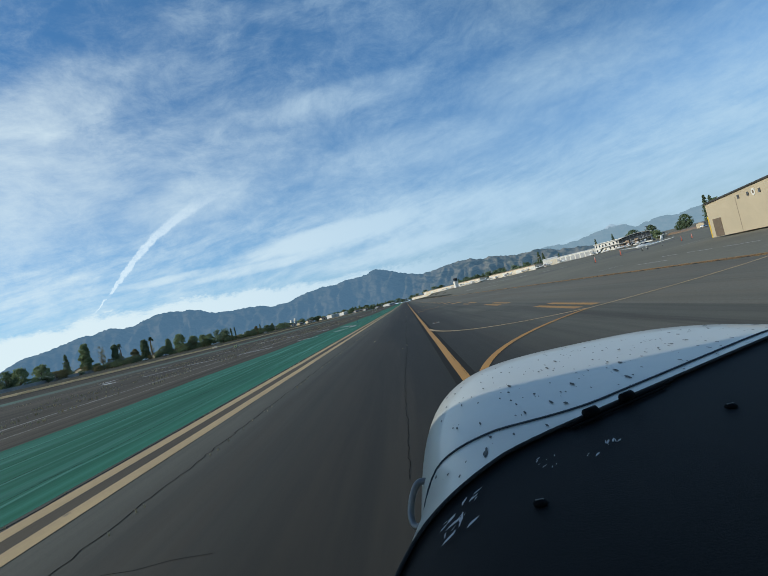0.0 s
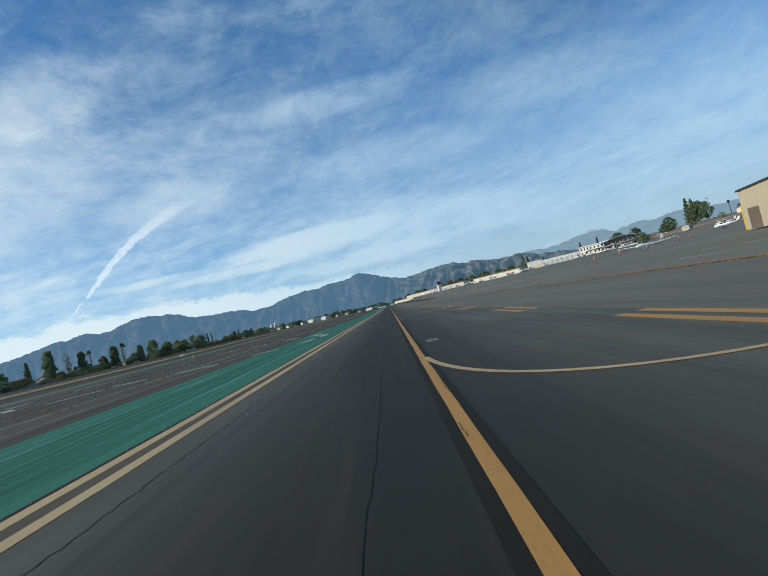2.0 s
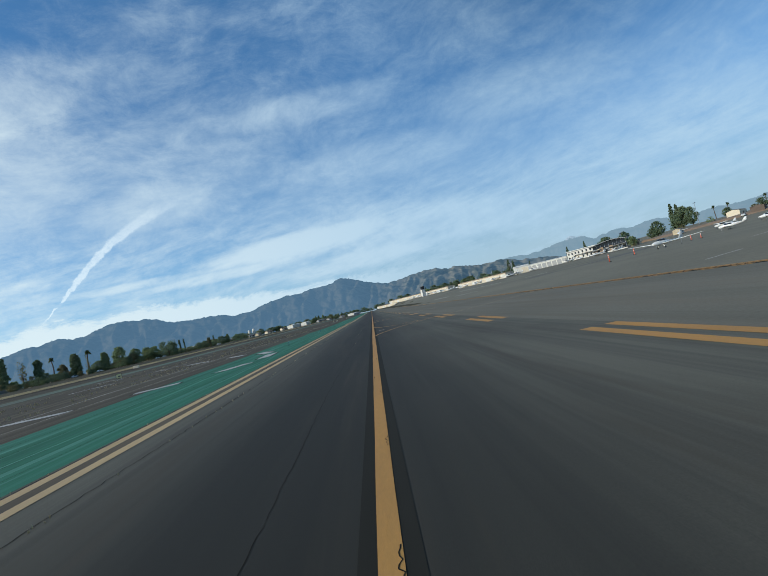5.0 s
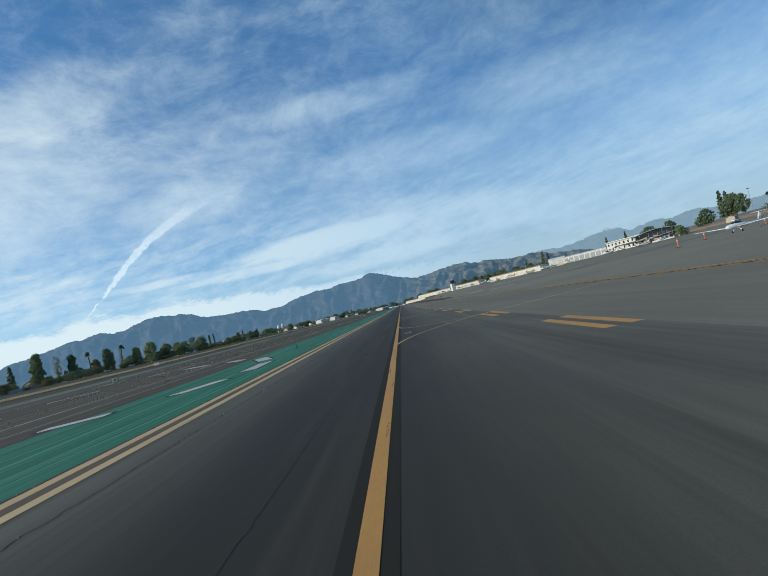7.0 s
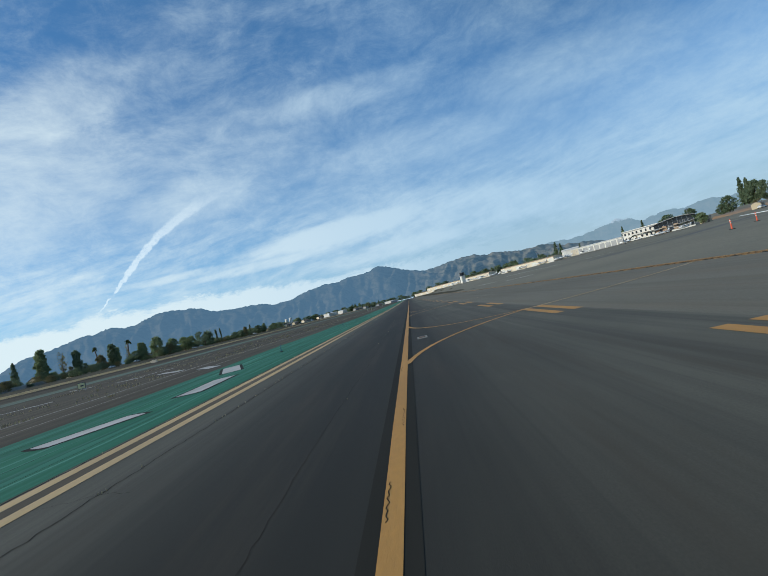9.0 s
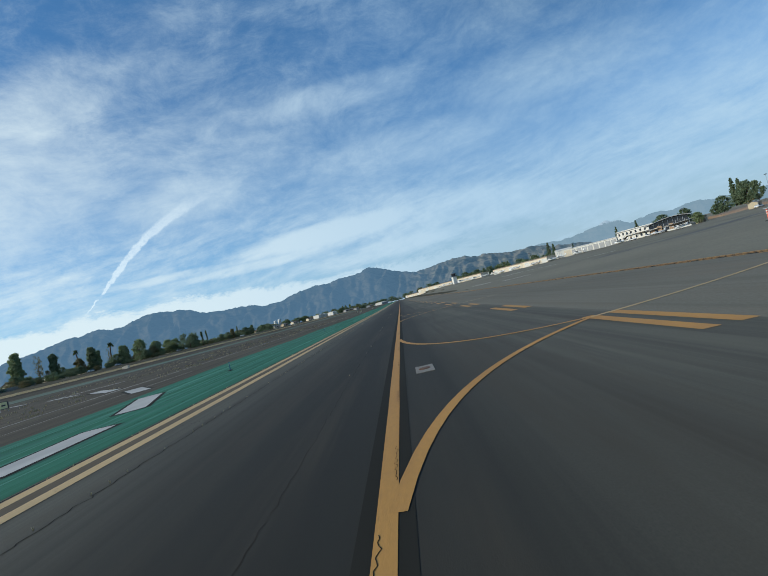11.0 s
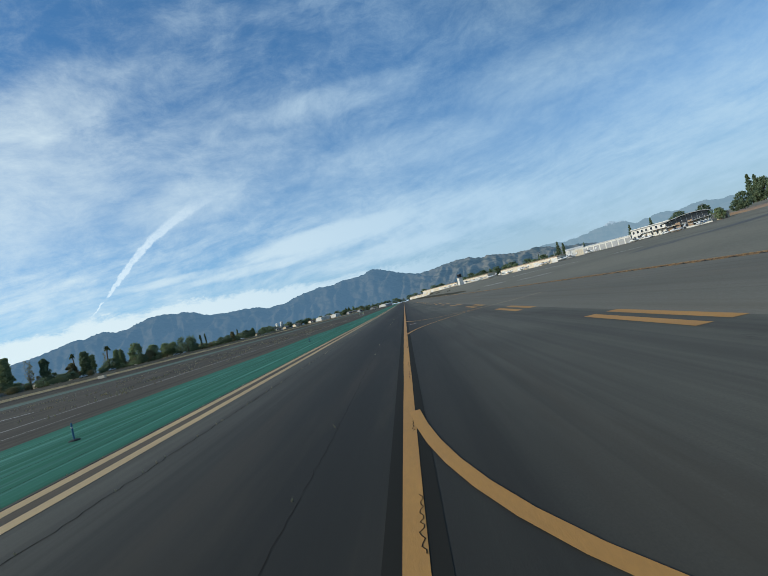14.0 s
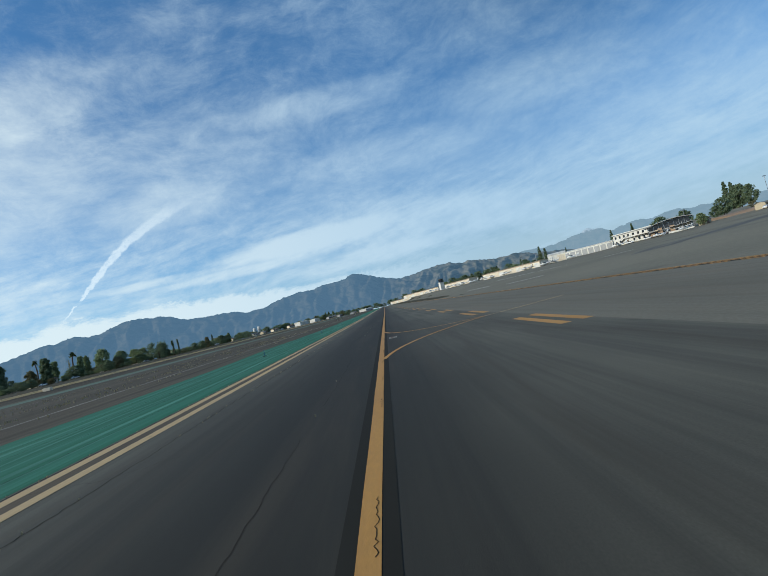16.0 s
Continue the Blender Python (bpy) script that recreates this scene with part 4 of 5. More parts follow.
# long grey shed and its white end
long_hangar(134.6, 355, -43, 30, 9, 4.2, 0.5, WHITE_WALL, WHITE_WALL, 8, "long low shed with grey sliding doors")
ob = long_hangar(118.5, 368, -25, 11, 10, 5.0, 1.0, WHITE_WALL, WHITE_WALL, 2, "white metal shed at the end of the row")
long_hangar(90, 372, -52, 46, 10, 3.4, 0.5, CREAM, ROOF_TAN, 10, "cream row hangar with a tan roof")
long_hangar(44, 545, -63, 70, 11, 3.4, 0.6, CREAM, ROOF_TAN, 12, "cream row hangar far along the apron")
long_hangar(26, 640, -66, 60, 11, 3.4, 0.7, STUCCO, ROOF_BROWN, 10, "tan row hangar far along the apron")
long_hangar(70, 470, -58, 34, 10, 3.6, 0.6, CREAM, ROOF_TAN, 6, "cream row hangar beside the tower")

# control tower
ob = thing("control_tower", pose(51.5, 455, gz(51.5, 455) - 0.1, 0, 0, 18), "white control tower with dark glazed cab", "tower")
part("base", box(-1.8, 1.8, -1.8, 1.8, 0, 6.4, 0.05), WHITE_WALL, ob)
part("deck", box(-2.3, 2.3, -2.3, 2.3, 6.4, 6.7, 0.03), GREY_WALL, ob)
cab = [(1.0, 6.7), (1.25, 9.0)]
part("cab", loft([[(c * 1.6 * math.cos(a), c * 1.6 * math.sin(a), z) for a in (math.pi / 4 * (k + 0.5) for k in range(8))] for c, z in cab]), GLASS, ob, "dark glass cab")
part("roof", loft([[(c * math.cos(a), c * math.sin(a), z) for a in (math.pi / 4 * (k + 0.5) for k in range(8))] for c, z in ((2.3, 9.0), (2.3, 9.3), (1.8, 9.6))]), ROOF_DARK, ob)
part("mast", tube([(0, 0, 9.5), (0, 0, 12.4)], 0.05, 6), METAL, ob)

# far left: white hangars, storage tanks, sheds
long_hangar(-105, 640, 62, 18, 9, 4.0, 0.6, WHITE_WALL, WHITE_WALL, 5, "white hangar across the field")
long_hangar(-98, 700, 64, 11, 9, 4.2, 0.6, WHITE_WALL, WHITE_WALL, 3, "short white hangar across the field")
long_hangar(-214, 590, 60, 30, 12, 4.0, 0.8, GREY_WALL, WHITE_WALL, 5, "grey shed across the field")
long_hangar(-31, 830, 70, 30, 12, 3.6, 0.8, WHITE_WALL, WHITE_WALL, 8, "long white hangar far across the field")
for x, y, r_, h in ((-164.5, 640, 1.8, 8.8), (-160, 645, 1.9, 9.8), (-153, 655, 1.6, 7.0)):
    ob = thing("storage_tank", pose(x, y, gz(x, y) - 0.1), "pale upright storage tank with domed top", "tank", "tanks beyond the field")
    rings = [[(q * math.cos(a), q * math.sin(a), z) for a in (2 * math.pi * k / 16 for k in range(16))] for q, z in ((r_, 0), (r_, h), (r_ * 0.75, h + 0.8), (0.1, h + 1.1))]
    part("shell", loft(rings), WHITE_WALL, ob, smooth=False)
    part("ladder", box(r_, r_ + 0.12, -0.25, 0.25, 0.2, h), METAL, ob)

# perimeter wall and houses on the left
for i in range(8):
    y0 = 186 + 13 * i
    ob = part("boundary_wall", box(-202.2, -202, y0, y0 + 12.97, gz(-202, y0 + 6) - 0.5, gz(-202, y0 + 6) + 1.75), BLOCK)
    tagged(ob, "grey concrete block boundary wall panel", "wall", kind="structure")
HOUSES = ((-209, 250, 100, 9, 7, 2.3, 1.3, WHITE_WALL, WHITE_WALL, "small white house with a white gable roof"),
          (-226, 274, 12, 12, 8, 2.8, 1.9, CREAM, ROOF_GREY, "cream house with a grey shingle roof"),
          (-224, 306, 85, 15, 9, 2.9, 1.8, STUCCO, ROOF_BROWN, "tan house with a brown shingle roof"),
          (-222, 330, 95, 13, 9, 2.8, 1.6, CREAM, ROOF_GREY, "cream house with a grey shingle roof"),
          (-216, 352, 88, 14, 9, 2.8, 1.8, CREAM, ROOF_BROWN, "cream house with a brown shingle roof"),
          (-210, 378, 80, 15, 9, 2.8, 1.7, STUCCO, ROOF_GREY, "tan house with a grey shingle roof"),
          (-204, 402, 92, 14, 9, 2.8, 1.8, WHITE_WALL, ROOF_BROWN, "white house behind the boundary trees"),
          (-200, 440, 85, 16, 9, 2.8, 1.8, CREAM, ROOF_GREY, "cream house among dark trees"),
          (-192, 480, 88, 16, 9, 2.8, 1.8, STUCCO, ROOF_BROWN, "tan house among dark trees"))
for h in HOUSES:
    house(*h)

# trees along the left
ROW = (("round", -214, 231, 12.5, LEAF_DARK, 1.0), ("round", -215, 241, 13.4, LEAF, 0.95), ("round", -215, 256, 13.2, LEAF, 0.8), ("conifer", -215, 276, 16.8, LEAF_DARK, 0.7), ("round", -212, 289, 9.2, LEAF_DARK, 0.9),
       ("tall", -222, 303, 22.6, LEAF, 0.74), ("sparse", -219, 315, 19.2, LEAF_PALE, 0.55), ("bush", -214, 317, 10.0, LEAF_PALE, 0.6), ("tall", -206, 311, 18.0, LEAF_DARK, 0.66),
       ("round", -207, 318, 9.0, LEAF_DARK, 0.8), ("palm", -287, 442, 25.5, LEAF_PALM, 1.0), ("round", -200, 323, 12.0, LEAF_PALE, 0.75), ("tall", -196, 330, 17.6, LEAF_DARK, 1.05),
       ("tall", -215, 363, 16.2, LEAF, 0.9), ("palm", -248, 428, 24.4, LEAF_PALM, 1.0), ("sparse", -230, 398, 17.0, LEAF_PALE, 0.6), ("round", -190, 345, 10.0, LEAF_DARK, 1.2),
       ("tall", -188, 348, 15.0, LEAF, 0.8), ("tall", -200, 372, 15.6, LEAF, 0.7), ("round", -197, 384, 18.3, LEAF, 0.68), ("round", -178, 358, 8.8, LEAF_DARK, 1.1),
       ("wide", -188, 386, 10.5, LEAF_PALE, 0.7), ("round", -190, 394, 14.6, LEAF, 0.75), ("round", -186, 405, 13.8, LEAF, 0.8), ("round", -180, 404, 13.2, LEAF, 0.85),
       ("wide", -166, 399, 14.9, LEAF_DARK, 0.95), ("round", -168, 410, 13.0, LEAF_DARK, 0.9), ("cypress", -170, 431, 14.2, LEAF_DARK, 0.65), ("cypress", -169, 438, 14.6, LEAF_DARK, 0.6),
       ("round", -160, 446, 8.8, LEAF_DARK, 1.2), ("round", -160, 462, 9.4, LEAF_DARK, 1.2), ("tall", -162, 480, 12.2, LEAF_PALE, 1.0), ("cypress", -160, 488, 13.2, LEAF_DARK, 0.7),
       ("round", -158, 504, 11.0, LEAF_DARK, 1.2), ("round", -157, 517, 10.2, LEAF_DARK, 1.3), ("tall", -160, 531, 12.4, LEAF, 1.0), ("bush", -158, 548, 9.6, LEAF_DARK, 1.0),
       ("round", -162, 572, 11.0, LEAF, 1.0), ("bush", -160, 596, 10.6, LEAF_DARK, 1.1))
SAYS = {"bush": "broad dark bush-like tree", "round": "round-crowned leafy tree", "conifer": "dark pointed conifer", "tall": "tall narrow eucalyptus tree",
        "sparse": "thin half-bare pale tree", "palm": "tall slender fan palm", "wide": "wide spreading dark tree", "cypress": "slim dark cypress tree"}
for kind, x, y, top, mat, sp in ROW:
    tree(kind, x, y, top - gz(x, y), mat, SAYS[kind] + " beyond the boundary wall", sp * 1.2)
r = random.Random(21)
for i in range(120):                             # low growth between and behind them
    t = i / 119
    y = 236 + 300 * t + r.uniform(-3, 3)
    kind = r.choice(("bush", "round", "bush", "round", "wide"))
    tree(kind, -206 + 40 * t - r.uniform(-5, 16), y, r.uniform(2.4, 5.8), r.choice((LEAF, LEAF_DARK, LEAF_DARK, LEAF_PALE)), SAYS[kind] + " among the houses", r.uniform(1.0, 1.5), 1)

# trees on the right
for kind, x, y, h, mat, sp in (("round", 202.5, 329, 10.8, LEAF_DARK, 1.0), ("round", 199, 331, 7.0, LEAF_DARK, 1.0), ("conifer", 286.5, 430.5, 24.0, LEAF_DARK, 0.95), ("conifer", 289.5, 428, 22.5, LEAF_DARK, 0.9),
                               ("round", 289, 421, 18.5, LEAF_DARK, 0.85), ("round", 291.5, 414, 16.5, LEAF_DARK, 0.8), ("round", 287, 427, 14.0, LEAF_DARK, 0.8), ("tall", 289, 425, 19.0, LEAF_DARK, 1.0),
                               ("conifer", 151, 357, 11.0, LEAF_DARK, 0.9), ("conifer", 162, 352, 11.5, LEAF_DARK, 0.9), ("conifer", 128, 375, 8.0, LEAF_DARK, 0.8),
                               ("round", 166, 330, 10.0, LEAF_DARK, 1.2), ("round", 172, 318, 10.0, LEAF_DARK, 1.0), ("round", 157, 284.5, 6.0, LEAF, 1.1),
                               ("conifer", 121, 405, 14.0, LEAF_DARK, 1.0), ("conifer", 124, 402, 12.0, LEAF_DARK, 1.0), ("palm", 308, 408, 13.5, LEAF_PALM, 1.0),
                               ("palm", 316, 403, 13.5, LEAF_PALM, 1.0), ("palm", 330, 380, 13.0, LEAF_PALM, 1.0), ("round", 306, 392, 8.0, LEAF_DARK, 1.2), ("round", 318, 372, 9.0, LEAF_DARK, 1.2), ("bush", 270, 300, 6.0, LEAF_PALE, 1.2),
                               ("bush", 214, 322, 4.5, LEAF_PALE, 1.3), ("bush", 232, 318, 4.0, LEAF, 1.3), ("bush", 252, 306, 4.0, LEAF_PALE, 1.2)):
    tree(kind, x, y, h, mat, SAYS[kind] + " behind the apron", sp, 0, "trees behind the apron")
for i in range(34):
    t = i / 33
    kind = r.choice(("round", "conifer", "bush", "round", "tall"))
    tree(kind, 62 + 62 * t + r.uniform(-4, 4), 530 - 110 * t + r.uniform(-8, 8), r.uniform(5, 9.0), r.choice((LEAF, LEAF_DARK, LEAF_DARK)), SAYS[kind] + " behind the hangars", 1.1, 1, "trees behind the apron")
for i in range(26):
    kind = r.choice(("bush", "round", "wide"))
    tree(kind, -150 + i * 9 + r.uniform(-4, 4), 930 + r.uniform(-40, 60), r.uniform(7, 11), LEAF_DARK, SAYS[kind] + " at the far end of the field", 1.3, 1, "trees at the far end")

r = random.Random(33)
for i in range(64):                              # trees and houses from the left round to the far end of the runway
    t = i / 63
    x, y = -205 + 165 * t + r.uniform(-6, 6), 560 + 330 * t + r.uniform(-20, 30)
    kind = r.choice(("bush", "round", "wide", "round", "conifer", "bush"))
    tree(kind, x, y, r.uniform(4.5, 8.5) * (1.35 if kind == "conifer" else 1), r.choice((LEAF, LEAF_DARK, LEAF_DARK, LEAF_PALE)), SAYS[kind] + " along the far side", r.uniform(1.0, 1.5), 1, "trees at the far end")
for i in range(16):
    t = i / 15
    house(-188 + 150 * t + r.uniform(-5, 5), 535 + 325 * t, r.uniform(40, 80), r.uniform(6, 12), 6, 2.4, 1.0, r.choice((CREAM, GREY_WALL, STUCCO)), r.choice((ROOF_BROWN, ROOF_GREY, ROOF_GREY)), "small pale building along the far side of the field")

# ---- aircraft on the apron ----


def rounded(w, h, n=14, e=2.4):
    """A rounded cross-section in x and z."""
    out = []
    for k in range(n):
        a = 2 * math.pi * k / n
        c, s_ = math.cos(a), math.sin(a)
        out.append((w * math.copysign(abs(c) ** (2 / e), c), h * math.copysign(abs(s_) ** (2 / e), s_)))
    return out


def hull(stations, n=14):
    """A body along y from stations of (y, half width, half height, middle z)."""
    return loft([[(px, y, z + pz) for px, pz in rounded(w, h, n)] for y, w, h, z in stations])


def wing(root, tip, chord0, chord1, thick):
    """A wing from root to tip, with a streamlined section along y."""
    sec = [(0.5, 0), (0.42, 0.5), (0.2, 0.75), (-0.15, 0.55), (-0.5, 0.05), (-0.2, -0.3), (0.3, -0.4)]
    up_ = Vector((0, 0, 1)) if abs(tip[0] - root[0]) > abs(tip[2] - root[2]) else Vector((1, 0, 0))
    rings = []
    for p, c in ((root, chord0), (tip, chord1)):
        rings.append([Vector(p) + Vector((0, a * c, 0)) + up_ * (b * thick * c) for a, b in sec])
    return loft(rings)


def wheel(parent, x, y, r_=0.2):
    bm = bmesh.new()
    bmesh.ops.create_cone(bm, cap_ends=True, segments=16, radius1=r_, radius2=r_, depth=0.14, matrix=Matrix.Translation((x, y, r_)) @ Matrix.Rotation(radians(90), 4, "Y"))
    bmesh.ops.bevel(bm, geom=[e for e in bm.edges if e.calc_length() < r_ * 0.5], offset=0.03, segments=2, affect="EDGES")
    t = part("wheel", bm, RUBBER, parent)
    bm = bmesh.new()
    bmesh.ops.create_cone(bm, cap_ends=True, segments=12, radius1=r_ * 0.5, radius2=r_ * 0.5, depth=0.16, matrix=Matrix.Translation((x, y, r_)) @ Matrix.Rotation(radians(90), 4, "Y"))
    part("rim", bm, METAL, t)


def light_plane(m, high, stripe, label):
    ob = thing("light_aircraft", m, label, "aircraft", "aircraft parked on the apron")
    part("fuselage", hull([(2.25, 0.30, 0.28, 1.15), (2.1, 0.44, 0.38, 1.15), (1.2, 0.54, 0.46, 1.2), (0.7, 0.56, 0.62, 1.32), (-0.6, 0.56, 0.66, 1.36), (-1.6, 0.42, 0.46, 1.36), (-4.6, 0.10, 0.14, 1.5)]), PLANE_WHITE, ob, smooth=True)
    part("windscreen", hull([(0.95, 0.40, 0.10, 1.62), (0.55, 0.575, 0.28, 1.66), (-0.9, 0.57, 0.26, 1.68), (-1.2, 0.45, 0.14, 1.66)]), GLASS, ob, smooth=True)
    part("stripe", hull([(2.0, 0.448, 0.05, 1.12), (0.7, 0.572, 0.06, 1.16), (-1.6, 0.434, 0.06, 1.3), (-4.5, 0.115, 0.04, 1.48)]), stripe, ob)
    zw = 2.02 if high else 0.92
    for side in (-1, 1):
        part("wing", wing((side * 0.3, 0.15, zw), (side * 5.3, 0.10, zw + 0.14), 1.6, 1.25, 0.13), PLANE_WHITE, ob, smooth=True)
        if high:
            part("strut", tube([(side * 0.5, 0.2, 0.95), (side * 2.6, 0.2, zw + 0.02)], 0.035, 6), PLANE_WHITE, ob)
        part("tailplane", wing((side * 0.05, -4.35, 1.55), (side * 1.7, -4.45, 1.58), 0.95, 0.65, 0.09), PLANE_WHITE, ob, smooth=True)
        part("leg", tube([(side * 0.4, -0.3, 0.9), (side * 1.15, -0.3, 0.22)], 0.04, 6), METAL, ob)
        wheel(ob, side * 1.2, -0.3)
    part("fin", wing((0, -4.2, 1.5), (0, -4.75, 2.75), 1.25, 0.65, 0.08), PLANE_WHITE, ob, smooth=True)
    part("nose_leg", tube([(0, 1.7, 0.95), (0, 1.75, 0.2)], 0.035, 6), METAL, ob)
    wheel(ob, 0, 1.75, 0.17)
    bm = bmesh.new()
    bmesh.ops.create_cone(bm, cap_ends=True, segments=14, radius1=0.16, radius2=0.03, depth=0.28, matrix=Matrix.Translation((0, 2.4, 1.15)) @ Matrix.Rotation(radians(-90), 4, "X"))
    part("spinner", bm, PLANE_WHITE, ob)
    for side in (-1, 1):
        part("blade", loft([[(side * 0.1, 2.38, 1.11), (side * 0.1, 2.42, 1.19)], [(side * 0.5, 2.37, 1.07), (side * 0.5, 2.43, 1.20)], [(side * 0.95, 2.39, 1.1), (side * 0.95, 2.42, 1.17)]], closed=False), DARK_TRIM, ob)
    return ob


high_one = light_plane(pose(137, 193, gz(137, 193), 0, 0, 70), True, PLANE_BLUE, "white high-wing light aircraft with blue stripe")
low_one = light_plane(pose(112, 160, gz(112, 160), 0, 0, 40), False, PLANE_RED, "white low-wing light aircraft with red stripe")
for x, y, a, k in ((120, 150, 75, 0), (128, 163, 60, 1), (138, 160, 80, 0), (112, 362, 60, 0), (105, 352, 80, 1), (118, 346, 50, 0),
                   (80, 362, 70, 1), (84, 372, 75, 0), (72, 388, 70, 0), (76, 380, 68, 1), (66, 398, 72, 1), (62, 415, 66, 0), (58, 424, 70, 1), (54, 440, 75, 0), (48, 470, 70, 1), (92, 356, 75, 1), (100, 343, 60, 0),
                   (45, 492, 70, 0), (42, 506, 64, 1), (150, 152, 85, 1), (126, 306, 60, 0), (131, 278, 85, 1), (138.5, 271, 100, 0)):
    copy_thing((high_one, low_one)[k], pose(x, y, gz(x, y), 0, 0, a))

# white motor glider
gl = thing("motor_glider", pose(55.2, 106.3, gz(55.2, 106.3), 0, 0, 104), "white motor glider with long slim wings", "aircraft")
part("fuselage", hull([(2.6, 0.10, 0.12, 0.98), (2.2, 0.30, 0.32, 1.0), (1.0, 0.40, 0.46, 1.08), (-0.4, 0.38, 0.44, 1.1), (-1.6, 0.20, 0.24, 1.02), (-4.6, 0.10, 0.13, 1.15)]), PLANE_WHITE, gl, smooth=True)
part("canopy", hull([(1.5, 0.12, 0.05, 1.45), (0.9, 0.32, 0.24, 1.48), (-0.2, 0.34, 0.26, 1.50), (-1.0, 0.12, 0.06, 1.40)]), GLASS, gl, smooth=True)
for side in (-1, 1):
    part("wing", wing((side * 0.25, 0.1, 0.86), (side * 8.0, 0.0, 1.30), 1.15, 0.55, 0.13), PLANE_WHITE, gl, smooth=True)
    part("tailplane", wing((side * 0.03, -4.7, 2.5), (side * 1.5, -4.75, 2.52), 0.7, 0.45, 0.09), PLANE_WHITE, gl, smooth=True)
    part("leg", tube([(side * 0.25, 0.5, 0.75), (side * 0.8, 0.5, 0.2)], 0.05, 6), PLANE_WHITE, gl)
    wheel(gl, side * 0.82, 0.5, 0.18)
part("fin", wing((0, -4.35, 1.1), (0, -4.75, 2.55), 1.15, 0.75, 0.09), PLANE_WHITE, gl, smooth=True)
wheel(gl, 0, -4.3, 0.10)
part("tail_leg", tube([(0, -4.3, 1.1), (0, -4.3, 0.12)], 0.03, 6), METAL, gl)
# orange marker posts on the apron
post0 = thing("marker_post", pose(39.3, 96.4, gz(39.3, 96.4)), "orange plastic marker post with white bands", "post", "orange posts on the apron")
part("post", tube([(0, 0, 0.04), (0, 0, 1.18), (0, 0, 1.22)], [0.085, 0.075, 0.04], 12), ORANGE, post0)
part("base", box(-0.25, 0.25, -0.25, 0.25, 0, 0.07, 0.02), RUBBER, post0)
for z in (0.75, 1.0):
    part("band", tube([(0, 0, z), (0, 0, z + 0.1)], 0.086, 12), WHITE_WALL, post0)
for x, y in ((48.6, 104.8), (75, 126), (80, 129.5)):
    copy_thing(post0, pose(x, y, gz(x, y)))

# blue edge markers on the green shoulder
blue0 = thing("edge_marker", pose(-8.75, 71.2, 0), "blue plastic taxiway edge marker on a black foot", "marker", "blue markers on the green shoulder")
part("stake", tube([(0, 0, 0.02), (0, 0, 0.44), (0, 0, 0.47)], [0.024, 0.023, 0.015], 10), BLUE_POST, blue0)
part("foot", tube([(0, 0, 0.0), (0, 0, 0.03), (0, 0, 0.05)], [0.14, 0.13, 0.06], 14), RUBBER, blue0)
part("band", tube([(0, 0, 0.33), (0, 0, 0.37)], 0.0265, 10), METAL, blue0)
for y in (101.0, 131, 161, 191, 221):
    copy_thing(blue0, pose(-8.85, y, 0))

CAUTION_PALE = material("pale_yellow_face", (0.80, 0.72, 0.38), (0.70, 0.62, 0.32), 0.6, 3.0)
# low sign box on the infield
sign = thing("field_sign", pose(-34.2, 85.9, 0, 0, 0, 28), "low black sign box with a cream face on legs", "sign")
body = part("box", box(-0.34, 0.34, -0.14, 0.14, 0.22, 0.86, 0.02), DARK_TRIM, sign)
part("face", box(-0.30, 0.30, -0.165, -0.135, 0.27, 0.81, 0.005), CAUTION_PALE, body, "pale yellow face with a dark bar")
part("bar", box(-0.10, 0.18, -0.175, -0.160, 0.47, 0.60), DARK_TRIM, body)
for x in (-0.26, 0.26):
    part("leg", tube([(x, 0, 0), (x, 0, 0.24)], 0.03, 8), METAL, sign)
for x, y, a, s_ in ((-17.6, 250, 60, 1.3), (-20.5, 262, 75, 1.3), (-17.2, 332, 70, 1.6)):
    tagged(copy_thing(sign, pose(x, y, gz(x, y), 0, 0, a) @ Matrix.Diagonal((s_, s_, s_, 1))), "low black sign box beside the green shoulder", "sign", "signs along the shoulder")
far_sign = thing("field_sign", pose(-72.2, 164, gz(-72.2, 164), 0, 0, 10), "small pale equipment cabinet in the dry grass", "cabinet")
part("box", box(-0.75, 0.75, -0.5, 0.5, 0.0, 0.7, 0.04), CREAM, far_sign)

# darker sealed patch across the apron
SEAL_PATCH = material("dark_apron_patch", (0.085, 0.082, 0.070), (0.105, 0.10, 0.085), 0.85, 0.05, (1, 1, 1), 30, 0.8)
lane = bend((38, 130), (70, 165), (118, 196), 24)
ribbon("sealed_patch", lane, 6.5, SEAL_PATCH, apron, 0.012)
# light masts
for x, y, h in ((242, 342, 15.5), (160, 300, 9.5), (104, 366, 9.0), (108, 362, 8.5), (97, 374, 9.0)):
    ob = thing("light_mast", pose(x, y, gz(x, y)), "tall slim grey light mast behind the apron", "mast", "light masts")
    part("pole", tube([(0, 0, 0), (0, 0, h)], [0.20, 0.10], 8), METAL, ob)
    part("head", box(-0.9, 0.9, -0.25, 0.25, h - 0.1, h + 0.35, 0.04), METAL, ob)
    part("arm", tube([(-0.8, 0, h - 0.2), (0.8, 0, h - 0.2)], 0.05, 6), METAL, ob)

